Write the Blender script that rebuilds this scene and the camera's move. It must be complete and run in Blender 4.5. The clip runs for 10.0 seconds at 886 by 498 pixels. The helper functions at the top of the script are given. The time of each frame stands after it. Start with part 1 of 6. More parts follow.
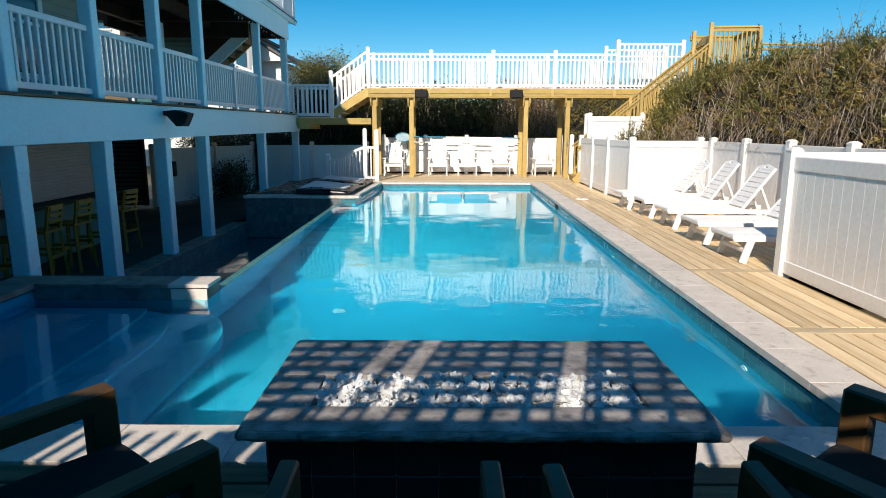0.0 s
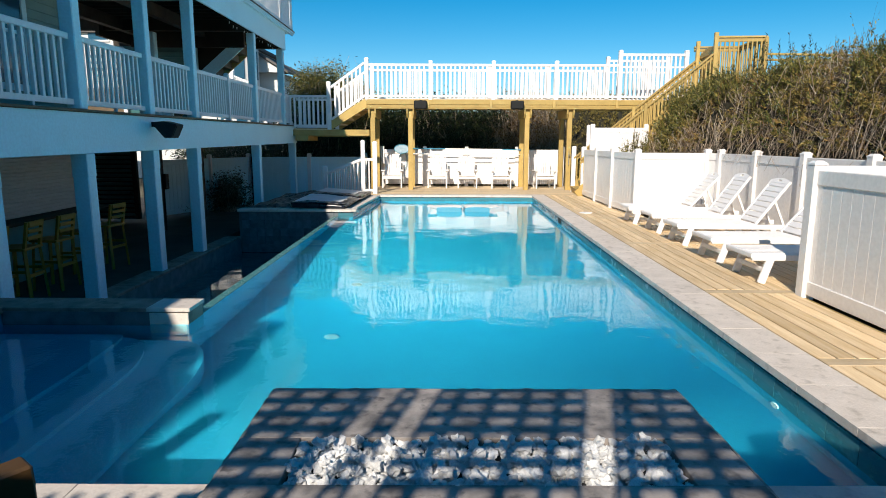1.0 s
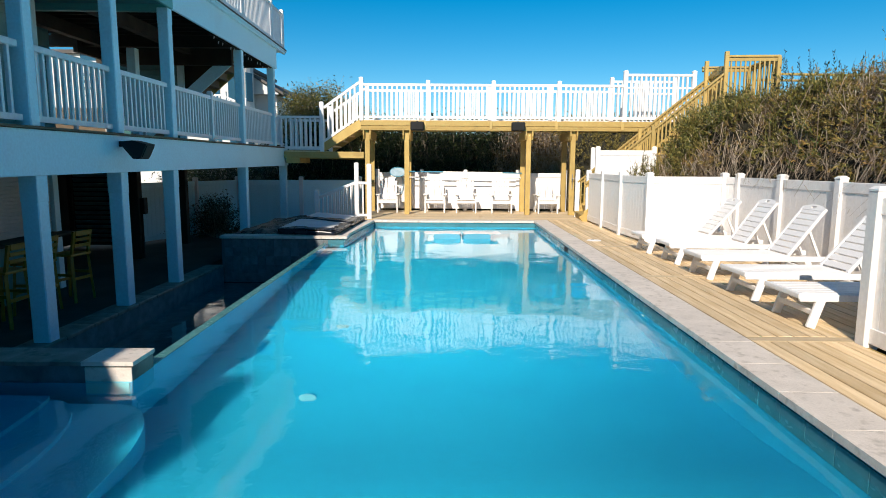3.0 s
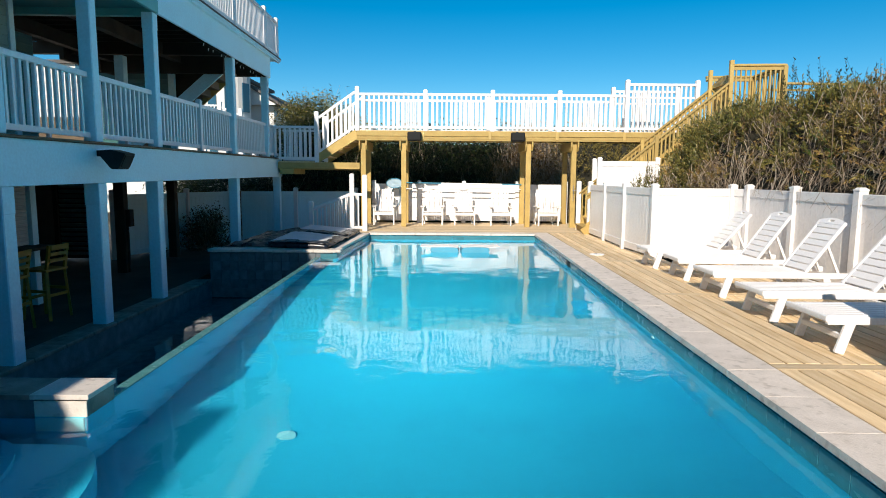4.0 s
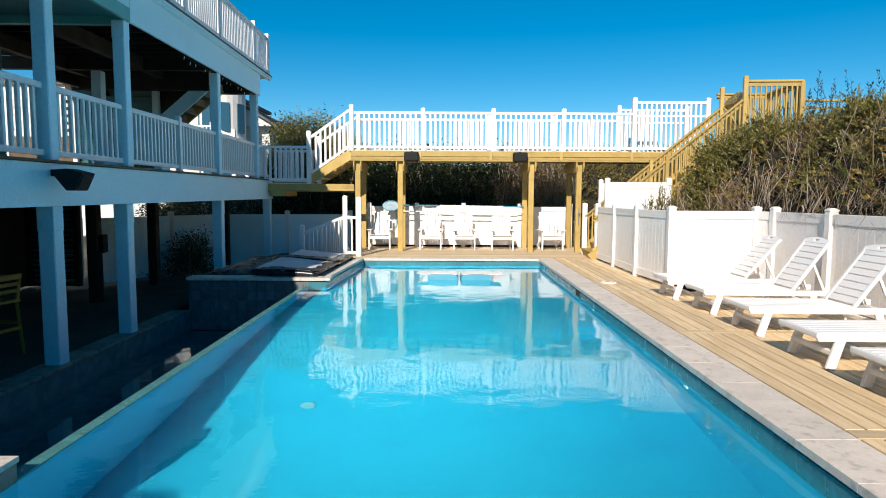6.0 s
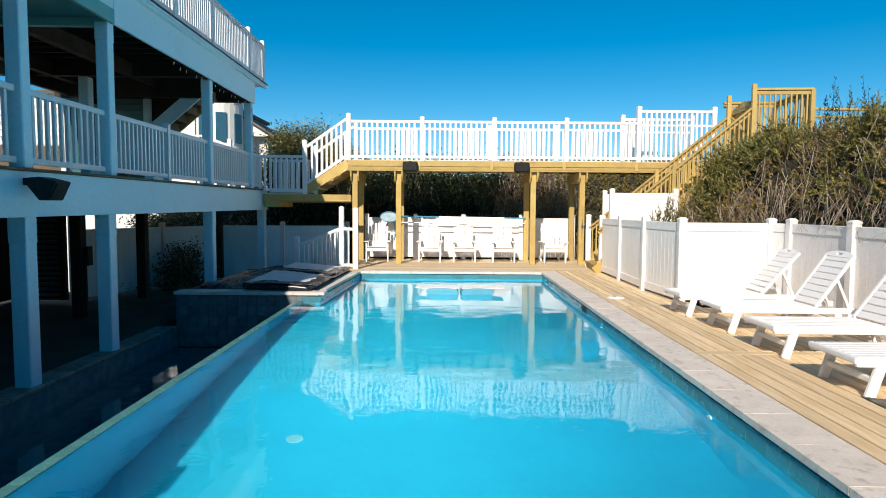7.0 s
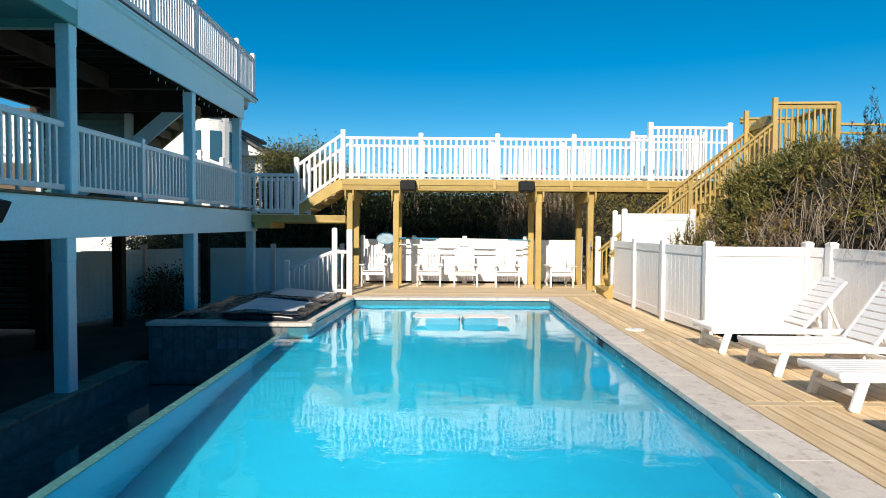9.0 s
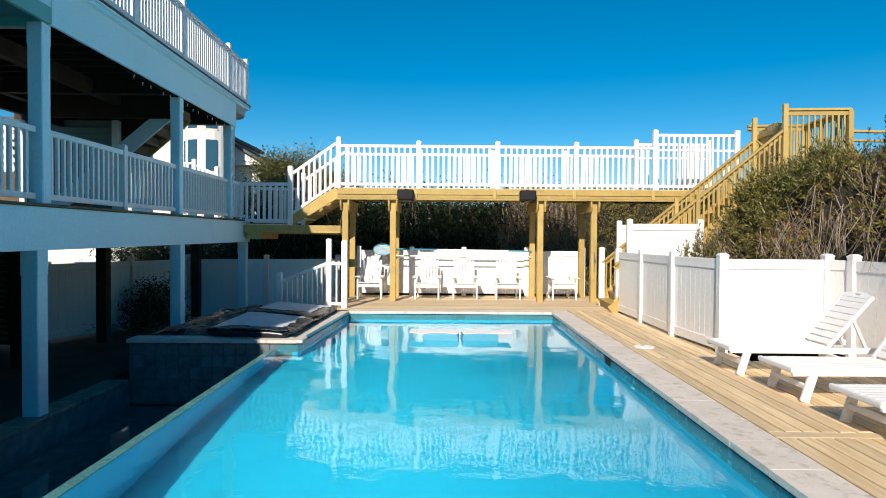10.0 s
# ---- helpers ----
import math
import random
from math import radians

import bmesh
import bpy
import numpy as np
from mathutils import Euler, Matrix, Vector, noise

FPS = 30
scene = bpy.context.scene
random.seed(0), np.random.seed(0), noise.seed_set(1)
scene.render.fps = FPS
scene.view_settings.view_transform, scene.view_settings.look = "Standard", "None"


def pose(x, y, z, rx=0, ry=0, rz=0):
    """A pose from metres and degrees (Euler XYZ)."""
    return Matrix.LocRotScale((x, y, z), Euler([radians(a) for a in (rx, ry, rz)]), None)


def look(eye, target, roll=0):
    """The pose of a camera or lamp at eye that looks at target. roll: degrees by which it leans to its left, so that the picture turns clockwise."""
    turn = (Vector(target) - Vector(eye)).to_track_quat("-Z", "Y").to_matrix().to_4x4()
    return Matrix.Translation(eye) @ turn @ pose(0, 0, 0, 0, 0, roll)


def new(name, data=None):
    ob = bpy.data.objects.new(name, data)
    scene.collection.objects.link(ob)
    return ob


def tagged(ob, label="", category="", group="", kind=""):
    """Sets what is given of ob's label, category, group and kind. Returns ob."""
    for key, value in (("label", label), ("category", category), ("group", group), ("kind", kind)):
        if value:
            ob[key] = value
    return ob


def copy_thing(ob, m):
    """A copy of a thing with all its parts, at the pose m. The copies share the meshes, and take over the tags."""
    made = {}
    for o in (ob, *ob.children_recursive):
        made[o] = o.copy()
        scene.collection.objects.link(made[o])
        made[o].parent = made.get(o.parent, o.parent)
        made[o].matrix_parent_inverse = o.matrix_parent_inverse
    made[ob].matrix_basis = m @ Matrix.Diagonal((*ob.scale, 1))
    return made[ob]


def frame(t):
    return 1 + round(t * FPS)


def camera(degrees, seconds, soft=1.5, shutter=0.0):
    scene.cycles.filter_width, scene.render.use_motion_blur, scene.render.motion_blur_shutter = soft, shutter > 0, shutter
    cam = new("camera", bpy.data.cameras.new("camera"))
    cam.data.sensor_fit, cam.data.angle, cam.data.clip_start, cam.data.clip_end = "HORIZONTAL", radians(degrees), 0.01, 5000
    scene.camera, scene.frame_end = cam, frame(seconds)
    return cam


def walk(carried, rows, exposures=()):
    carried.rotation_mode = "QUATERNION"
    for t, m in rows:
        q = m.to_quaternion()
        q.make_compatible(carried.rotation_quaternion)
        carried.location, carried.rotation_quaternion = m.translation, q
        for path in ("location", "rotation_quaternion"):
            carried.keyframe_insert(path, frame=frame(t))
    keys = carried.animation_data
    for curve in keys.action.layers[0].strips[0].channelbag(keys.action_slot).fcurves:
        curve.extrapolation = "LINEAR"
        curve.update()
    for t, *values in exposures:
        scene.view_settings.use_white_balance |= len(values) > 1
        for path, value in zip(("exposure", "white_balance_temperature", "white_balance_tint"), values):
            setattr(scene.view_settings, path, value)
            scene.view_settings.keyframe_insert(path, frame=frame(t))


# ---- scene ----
cam = camera(70.9, 10.0, soft=0.95)
PATH = [
    (0, (-0.08, 0.12, 1.518), (-0.08, 2.084, 1.141), 0.2),
    (0.5, (-0.072, 0.33, 1.526), (-0.072, 2.298, 1.166), 0.2),
    (1, (-0.079, 0.559, 1.525), (-0.078, 2.529, 1.183), 0.2),
    (1.5, (-0.078, 0.793, 1.521), (-0.075, 2.766, 1.198), 0.3),
    (2, (-0.084, 1.034, 1.514), (-0.08, 3.011, 1.21), 0.3),
    (2.5, (-0.087, 1.273, 1.51), (-0.081, 3.253, 1.223), 0.3),
    (4, (-0.026, 2.013, 1.494), (-0.016, 3.999, 1.261), 0.4),
    (4.5, (-0.025, 2.244, 1.497), (-0.014, 4.233, 1.281), 0.3),
    (5, (-0.009, 2.48, 1.495), (0.001, 4.47, 1.297), 0.3),
    (5.5, (0.005, 2.726, 1.493), (0.015, 4.718, 1.312), 0.3),
    (7, (0.002, 3.475, 1.485), (0.015, 5.471, 1.358), 0.4),
    (7.5, (0.02, 3.716, 1.501), (0.03, 5.713, 1.389), 0.4),
    (8, (0.017, 3.972, 1.514), (0.028, 5.97, 1.418), 0.4),
    (8.5, (0.001, 4.221, 1.512), (0.014, 6.219, 1.434), 0.4),
    (9, (-0.005, 4.479, 1.523), (0.009, 6.478, 1.46), 0.4),
    (9.5, (0.003, 4.738, 1.528), (0.019, 6.738, 1.482), 0.4),
    (10, (0.026, 5.0, 1.543), (0.041, 7.0, 1.512), 0.4),
]
walk(cam, [(t, look(eye, target, roll)) for t, eye, target, roll in PATH])

# ---- sky, sun, exposure ----
SUN_DIR = Vector((0.25, 1.0, -0.66)).normalized()   # the way the sunlight travels
world = bpy.data.worlds.new("sky")
scene.world = world
world.use_nodes = True
wn, wl = world.node_tree.nodes, world.node_tree.links
sky = wn.new("ShaderNodeTexSky")
sky.sky_type, sky.sun_disc = "NISHITA", False
sky.sun_elevation = math.asin(-SUN_DIR.z)
sky.sun_rotation = math.atan2(-SUN_DIR.x, -SUN_DIR.y)
sky.air_density, sky.dust_density, sky.ozone_density = 0.85, 0.1, 3.0
tone = wn.new("ShaderNodeHueSaturation")
tone.inputs["Hue"].default_value, tone.inputs["Saturation"].default_value, tone.inputs["Value"].default_value = 0.488, 1.50, 0.745
wl.new(sky.outputs[0], tone.inputs["Color"])
wl.new(tone.outputs[0], wn["Background"].inputs["Color"])
wn["Background"].inputs["Strength"].default_value = 0.092
sun_data = bpy.data.lights.new("sun", "SUN")
sun_data.energy, sun_data.angle, sun_data.color = 3.85, radians(0.53), (1.0, 0.885, 0.74)
sun = new("sun", sun_data)
sun.matrix_world = look((0, 0, 30), Vector((0, 0, 30)) + SUN_DIR)
scene.view_settings.exposure = 0.68

# ---- materials ----
def surf(name, col, col2=None, rough=0.5, scale=3.0, fine=40.0, bump=0.15, metal=0.0, rand=0.0, stretch=(1, 1, 1), spots=None, spec=0.5, contrast=0.5):
    """A surface with broad and fine variation; rand: lightness spread between objects; spots: (colour, scale, amount)."""
    m = bpy.data.materials.new(name)
    m.use_nodes = True
    n, l = m.node_tree.nodes, m.node_tree.links
    b = n["Principled BSDF"]
    b.inputs["Metallic"].default_value = metal
    b.inputs["Specular IOR Level"].default_value = spec
    co, info = n.new("ShaderNodeTexCoord"), n.new("ShaderNodeObjectInfo")
    off = n.new("ShaderNodeVectorMath"); off.operation = "SCALE"; off.inputs[0].default_value = (37.0, 61.0, 23.0)
    l.new(info.outputs["Random"], off.inputs["Scale"])
    add = n.new("ShaderNodeVectorMath"); add.operation = "ADD"
    l.new(co.outputs["Object"], add.inputs[0]); l.new(off.outputs[0], add.inputs[1])
    mp = n.new("ShaderNodeMapping"); mp.inputs["Scale"].default_value = stretch
    l.new(add.outputs[0], mp.inputs["Vector"])
    big = n.new("ShaderNodeTexNoise"); big.inputs["Scale"].default_value = scale; big.inputs["Detail"].default_value = 6.0
    l.new(mp.outputs[0], big.inputs["Vector"])
    small = n.new("ShaderNodeTexNoise"); small.inputs["Scale"].default_value = fine; small.inputs["Detail"].default_value = 4.0
    l.new(mp.outputs[0], small.inputs["Vector"])
    col2 = col2 or tuple(c * 0.86 for c in col)
    ramp = n.new("ShaderNodeMapRange"); ramp.inputs["From Min"].default_value = 0.5 - contrast / 2; ramp.inputs["From Max"].default_value = 0.5 + contrast / 2
    l.new(big.outputs["Fac"], ramp.inputs["Value"])
    mix = n.new("ShaderNodeMix"); mix.data_type = "RGBA"
    mix.inputs["A"].default_value, mix.inputs["B"].default_value = (*col, 1), (*col2, 1)
    l.new(ramp.outputs[0], mix.inputs["Factor"])
    grain = n.new("ShaderNodeMapRange"); grain.inputs["To Min"].default_value = 0.86; grain.inputs["To Max"].default_value = 1.12
    l.new(small.outputs["Fac"], grain.inputs["Value"])
    last = mix.outputs["Result"]
    if spots:
        sp = n.new("ShaderNodeTexNoise"); sp.inputs["Scale"].default_value = spots[1]; sp.inputs["Detail"].default_value = 3.0
        l.new(add.outputs[0], sp.inputs["Vector"])
        sr = n.new("ShaderNodeMapRange"); sr.inputs["From Min"].default_value = 0.56; sr.inputs["From Max"].default_value = 0.72; sr.inputs["To Max"].default_value = spots[2]
        l.new(sp.outputs["Fac"], sr.inputs["Value"])
        sm = n.new("ShaderNodeMix"); sm.data_type = "RGBA"; sm.inputs["B"].default_value = (*spots[0], 1)
        l.new(sr.outputs[0], sm.inputs["Factor"]); l.new(last, sm.inputs["A"])
        last = sm.outputs["Result"]
    tint = n.new("ShaderNodeMix"); tint.data_type = "RGBA"; tint.blend_type = "MULTIPLY"; tint.inputs["Factor"].default_value = 1.0
    l.new(last, tint.inputs["A"]); l.new(grain.outputs[0], tint.inputs["B"])
    last = tint.outputs["Result"]
    if rand:
        rr = n.new("ShaderNodeMapRange"); rr.inputs["To Min"].default_value = 1 - rand; rr.inputs["To Max"].default_value = 1 + rand
        l.new(info.outputs["Random"], rr.inputs["Value"])
        rm = n.new("ShaderNodeMix"); rm.data_type = "RGBA"; rm.blend_type = "MULTIPLY"; rm.inputs["Factor"].default_value = 1.0
        l.new(last, rm.inputs["A"]); l.new(rr.outputs[0], rm.inputs["B"])
        last = rm.outputs["Result"]
    l.new(last, b.inputs["Base Color"])
    ru = n.new("ShaderNodeMapRange"); ru.inputs["To Min"].default_value = max(rough - 0.12, 0.02); ru.inputs["To Max"].default_value = min(rough + 0.12, 1.0)
    l.new(big.outputs["Fac"], ru.inputs["Value"]); l.new(ru.outputs[0], b.inputs["Roughness"])
    if bump:
        bp = n.new("ShaderNodeBump"); bp.inputs["Strength"].default_value = bump; bp.inputs["Distance"].default_value = 0.01
        l.new(small.outputs["Fac"], bp.inputs["Height"]); l.new(bp.outputs[0], b.inputs["Normal"])
    return m


def leafy(name, col, col2, col3, rough=0.45):
    """Foliage or twigs whose pieces differ one by one."""
    m = bpy.data.materials.new(name)
    m.use_nodes = True
    n, l = m.node_tree.nodes, m.node_tree.links
    b = n["Principled BSDF"]
    g = n.new("ShaderNodeNewGeometry")
    r = n.new("ShaderNodeValToRGB")
    r.color_ramp.elements[0].color, r.color_ramp.elements[1].color = (*col, 1), (*col3, 1)
    e = r.color_ramp.elements.new(0.6); e.color = (*col2, 1)
    l.new(g.outputs["Random Per Island"], r.inputs["Fac"]); l.new(r.outputs[0], b.inputs["Base Color"])
    b.inputs["Roughness"].default_value = rough
    b.inputs["Specular IOR Level"].default_value = 0.4
    return m


M_VINYL = surf("white_vinyl", (0.82, 0.805, 0.80), (0.795, 0.78, 0.775), rough=0.42, scale=1.3, fine=25, bump=0.03, spots=((0.72, 0.70, 0.67), 2.2, 0.04))
# white trim with the blue of open shade mixed into its colour
M_SHADEPAINT = surf("white_trim_shade_blue", (0.63, 0.89, 0.96), (0.60, 0.86, 0.93), rough=0.5, scale=0.9, fine=30, bump=0.05, spots=((0.55, 0.68, 0.70), 1.7, 0.2))
M_RESIN = surf("white_resin", (0.86, 0.845, 0.84), (0.83, 0.815, 0.81), rough=0.38, scale=4, fine=60, bump=0.03)
M_TIMBER = surf("treated_pine", (0.50, 0.355, 0.115), (0.40, 0.275, 0.08), rough=0.6, scale=2.5, fine=26, bump=0.25, rand=0.14, stretch=(1, 1, 1), spots=((0.29, 0.198, 0.066), 3.0, 0.5))
M_BOARD = surf("deck_pine", (0.793, 0.618, 0.398), (0.627, 0.452, 0.248), rough=0.62, scale=2.2, fine=30, bump=0.3, rand=0.18, stretch=(9, 0.7, 3), spots=((0.492, 0.396, 0.268), 1.3, 0.3), contrast=0.32)
# darker copy of the deck pine, with the fire table's shade in its colour
M_SHADEBOARD = surf("shaded_deck_pine", (0.22, 0.16, 0.085), (0.13, 0.095, 0.05), rough=0.75, scale=2.2, fine=30, bump=0.35, rand=0.25, stretch=(0.7, 9, 3), spots=((0.10, 0.08, 0.05), 1.3, 0.55), contrast=0.4)
M_DRAIN = surf("drain_cover", (0.238, 0.515, 0.581), rough=0.5, scale=6, bump=0.02)
M_BOARDX = surf("deck_pine_cross", (0.613, 0.485, 0.321), (0.527, 0.4, 0.235), rough=0.62, scale=2.2, fine=30, bump=0.3, rand=0.14, stretch=(0.7, 9, 3), spots=((0.392, 0.328, 0.235), 1.3, 0.55), contrast=0.4)
M_STONE = surf("travertine", (0.693, 0.627, 0.569), (0.578, 0.52, 0.466), rough=0.65, scale=5, fine=55, bump=0.35, rand=0.05, spots=((0.33, 0.289, 0.247), 11.0, 0.6))
# travertine with dark stain blotches, its ground also darkened for the house's shade
M_STAINSHADESTONE = surf("stained_shade_travertine", (0.317, 0.257, 0.218), (0.145, 0.122, 0.106), rough=0.7, scale=5, fine=55, bump=0.4, rand=0.06, spots=((0.0792, 0.0693, 0.0594), 9.0, 0.7), contrast=0.4)
M_TABLE = surf("grey_marble_slab", (0.415, 0.371, 0.341), (0.133, 0.124, 0.119), rough=0.5, scale=9, fine=60, bump=0.3, rand=0.04, spots=((0.0667, 0.0629, 0.0629), 22.0, 0.8), contrast=0.35, spec=0.3)
M_DARKTILE = surf("slate_tile", (0.035, 0.037, 0.04), (0.018, 0.02, 0.022), rough=0.4, scale=5, fine=40, bump=0.1, rand=0.25)
M_GROUT = surf("grout", (0.50, 0.50, 0.50), rough=0.8, scale=8)
M_WALLTILE = surf("spa_stone_tile", (0.19, 0.215, 0.235), (0.075, 0.09, 0.10), rough=0.55, scale=7, fine=45, bump=0.25, rand=0.18)
M_PLASTER = surf("pool_plaster", (0.020, 0.405, 0.60), (0.016, 0.365, 0.555), rough=0.6, scale=0.9, fine=22, bump=0.05, spots=((0.02, 0.315, 0.515), 1.2, 0.35))
M_BANDTILE = surf("waterline_tile", (0.0721, 0.216, 0.257), (0.0515, 0.18, 0.222), rough=0.25, scale=9, fine=40, bump=0.05, rand=0.10)
M_WEIRTILE = surf("weir_mosaic", (0.0978, 0.272, 0.272), (0.051, 0.17, 0.178), rough=0.25, scale=26, fine=60, bump=0.08, rand=0.10)
M_GRAVELWHITE = surf("white_pebble", (0.70, 0.71, 0.72), (0.50, 0.51, 0.52), rough=0.6, scale=6, fine=40, bump=0.2, rand=0.2)
# golden wood taken far darker, so the chairs carry their shade as colour
M_CHAIR = surf("shade_dark_chair_wood", (0.105, 0.0546, 0.0161), (0.0558, 0.0291, 0.00992), rough=0.5, scale=3, fine=28, bump=0.2, rand=0.08)
M_CUSHION = surf("charcoal_cushion", (0.004, 0.004, 0.005), rough=0.95, scale=8, fine=180, bump=0.3)
M_BLACK = surf("black_plastic", (0.012, 0.013, 0.014), rough=0.6, scale=5, fine=70, bump=0.05, spec=0.25)
M_COVER = surf("grey_spa_cover", (0.70, 0.71, 0.72), (0.58, 0.59, 0.60), rough=0.5, scale=3, fine=50, bump=0.15)
M_FILM = surf("black_plastic_film", (0.006, 0.011, 0.022), rough=0.28, scale=5, fine=6, bump=0.15)
# concrete darkened far below grey, holding the understorey's shade
M_CONCRETE = surf("shade_dark_concrete", (0.05, 0.048, 0.045), (0.03, 0.029, 0.027), rough=0.85, scale=1.5, fine=40, bump=0.2, spots=((0.07, 0.067, 0.065), 2.5, 0.5))
M_SAND = surf("sandy_ground", (0.112, 0.102, 0.0693), (0.0726, 0.0693, 0.0429), rough=0.95, scale=1.0, fine=30, bump=0.5, spots=((0.066, 0.0792, 0.0264), 1.6, 0.8))
M_SOIL = surf("dune_soil", (0.10, 0.075, 0.045), (0.05, 0.045, 0.03), rough=0.95, scale=2, fine=20, bump=0.8)
M_TEALTRIM = surf("teal_trim", (0.16, 0.46, 0.43), (0.13, 0.40, 0.38), rough=0.5, scale=2, fine=30, bump=0.04)
M_TEAL = surf("teal_siding", (0.09, 0.24, 0.25), (0.07, 0.20, 0.21), rough=0.6, scale=2, fine=30, bump=0.05)
M_SIDING = surf("teal_green_siding", (0.20, 0.36, 0.35), (0.17, 0.32, 0.31), rough=0.6, scale=2, fine=30, bump=0.05)
M_SHUTTER = surf("shutter_slat", (0.52, 0.52, 0.50), rough=0.45, scale=3, fine=40, bump=0.03)
# near-black wood: the deep shade under floors and roofs is in its colour
M_SHADEWOOD = surf("shade_joist_wood", (0.0292, 0.0208, 0.0117), (0.0143, 0.0104, 0.0065), rough=0.75, scale=3, fine=25, bump=0.2, rand=0.2)
M_DARKBOARD = surf("stair_board", (0.16, 0.11, 0.06), (0.10, 0.07, 0.04), rough=0.7, scale=3, fine=25, bump=0.2, rand=0.15)
M_YELLOW = surf("yellow_stool_paint", (0.315, 0.173, 0.009), (0.255, 0.135, 0.0075), rough=0.45, scale=4, fine=50, bump=0.05)
M_METAL = surf("aluminium", (0.60, 0.60, 0.60), rough=0.3, metal=1.0, scale=8, bump=0.02)
M_POLE = surf("blue_pole", (0.066, 0.277, 0.409), rough=0.35, scale=4, bump=0.02)
M_FLOAT = surf("float_blue", (0.106, 0.363, 0.488), (0.0858, 0.33, 0.462), rough=0.4, scale=4, bump=0.02)
M_NET = surf("pale_net", (0.36, 0.50, 0.60), rough=0.7, scale=8, bump=0.2)
M_SHINGLE = surf("roof_shingle", (0.14, 0.13, 0.125), (0.09, 0.085, 0.08), rough=0.9, scale=4, fine=30, bump=0.4)
M_FARWALL = surf("far_white_siding", (0.72, 0.72, 0.70), rough=0.6, scale=1.2, bump=0.03)
M_LEAF = leafy("hedge_leaf", (0.0066, 0.0145, 0.00396), (0.0198, 0.0343, 0.00924), (0.0726, 0.0924, 0.0264), 0.35)
# near-black fill colour for the shade inside the foliage
M_INNER = surf("growth_gap_shade", (0.022, 0.020, 0.010), (0.010, 0.010, 0.005), rough=0.95, scale=4, fine=20, bump=0.5)
M_LEAF2 = leafy("dune_leaf", (0.095, 0.0832, 0.019), (0.198, 0.158, 0.0396), (0.348, 0.262, 0.0792), 0.5)
M_LEAFFRESH = leafy("fresh_leaf", (0.0264, 0.0561, 0.00792), (0.0561, 0.106, 0.0132), (0.099, 0.145, 0.0231), 0.5)
M_LEAF3 = leafy("scrub_leaf", (0.0589, 0.0679, 0.0145), (0.14, 0.136, 0.0307), (0.326, 0.262, 0.0725), 0.38)
M_STEM = leafy("stem_bark", (0.033, 0.0231, 0.0132), (0.066, 0.0462, 0.0264), (0.132, 0.099, 0.0594), 0.8)
M_LEAFDRY = leafy("dry_leaf", (0.119, 0.0594, 0.0165), (0.251, 0.152, 0.0396), (0.343, 0.238, 0.0726), 0.6)
M_TWIG = leafy("twig", (0.192, 0.14, 0.096), (0.383, 0.306, 0.228), (0.576, 0.497, 0.402), 0.8)


def glass(name, tint, rough=0.0, ior=1.33, ripples=0.0):
    m = bpy.data.materials.new(name)
    m.use_nodes = True
    n, l = m.node_tree.nodes, m.node_tree.links
    b = n["Principled BSDF"]
    b.inputs["Base Color"].default_value = (*tint, 1)
    b.inputs["Transmission Weight"].default_value = 1.0
    b.inputs["Roughness"].default_value = rough
    b.inputs["IOR"].default_value = ior
    if ripples:
        co = n.new("ShaderNodeTexCoord")
        a = n.new("ShaderNodeTexNoise"); a.inputs["Scale"].default_value = 1.1; a.inputs["Detail"].default_value = 2.0
        c = n.new("ShaderNodeTexNoise"); c.inputs["Scale"].default_value = 7.0; c.inputs["Detail"].default_value = 2.0
        s = n.new("ShaderNodeMath"); s.operation = "MULTIPLY_ADD"; s.inputs[1].default_value = 0.075
        l.new(co.outputs["Object"], a.inputs["Vector"]); l.new(co.outputs["Object"], c.inputs["Vector"])
        e = n.new("ShaderNodeTexNoise"); e.inputs["Scale"].default_value = 26.0; e.inputs["Detail"].default_value = 1.0
        u = n.new("ShaderNodeMath"); u.operation = "MULTIPLY_ADD"; u.inputs[1].default_value = 0.033
        l.new(co.outputs["Object"], e.inputs["Vector"]); l.new(e.outputs["Fac"], u.inputs[0]); l.new(a.outputs["Fac"], u.inputs[2])
        l.new(c.outputs["Fac"], s.inputs[0]); l.new(u.outputs[0], s.inputs[2])
        bp = n.new("ShaderNodeBump"); bp.inputs["Strength"].default_value = ripples; bp.inputs["Distance"].default_value = 0.05
        l.new(s.outputs[0], bp.inputs["Height"]); l.new(bp.outputs[0], b.inputs["Normal"])
    return m


M_WATER = glass("pool_water", (0.42, 0.94, 1.0), ior=1.34, ripples=0.24)
M_WINDOW = surf("dark_window", (0.03, 0.10, 0.16), rough=0.06, scale=2, bump=0.0)

# ---- mesh tools ----
def box(bm, x0, x1, y0, y1, z0, z1, m=None):
    """A box added to bm; m: a matrix laid over it."""
    v = [bm.verts.new((x, y, z)) for z in (z0, z1) for y in (y0, y1) for x in (x0, x1)]
    for f in ((0, 2, 3, 1), (4, 5, 7, 6), (0, 1, 5, 4), (2, 6, 7, 3), (0, 4, 6, 2), (1, 3, 7, 5)):
        bm.faces.new([v[i] for i in f])
    if m is not None:
        for a in v:
            a.co = m @ a.co
    return v


def beam(bm, p, q, w, h, up=(0, 0, 1)):
    """A bar from p to q, w wide and h high (h along up)."""
    p, q = Vector(p), Vector(q)
    y = (q - p).normalized()
    x = y.cross(Vector(up)).normalized()
    z = x.cross(y)
    m = Matrix((x, y, z)).transposed().to_4x4()
    m.translation = p
    return box(bm, -w / 2, w / 2, 0, (q - p).length, -h / 2, h / 2, m)


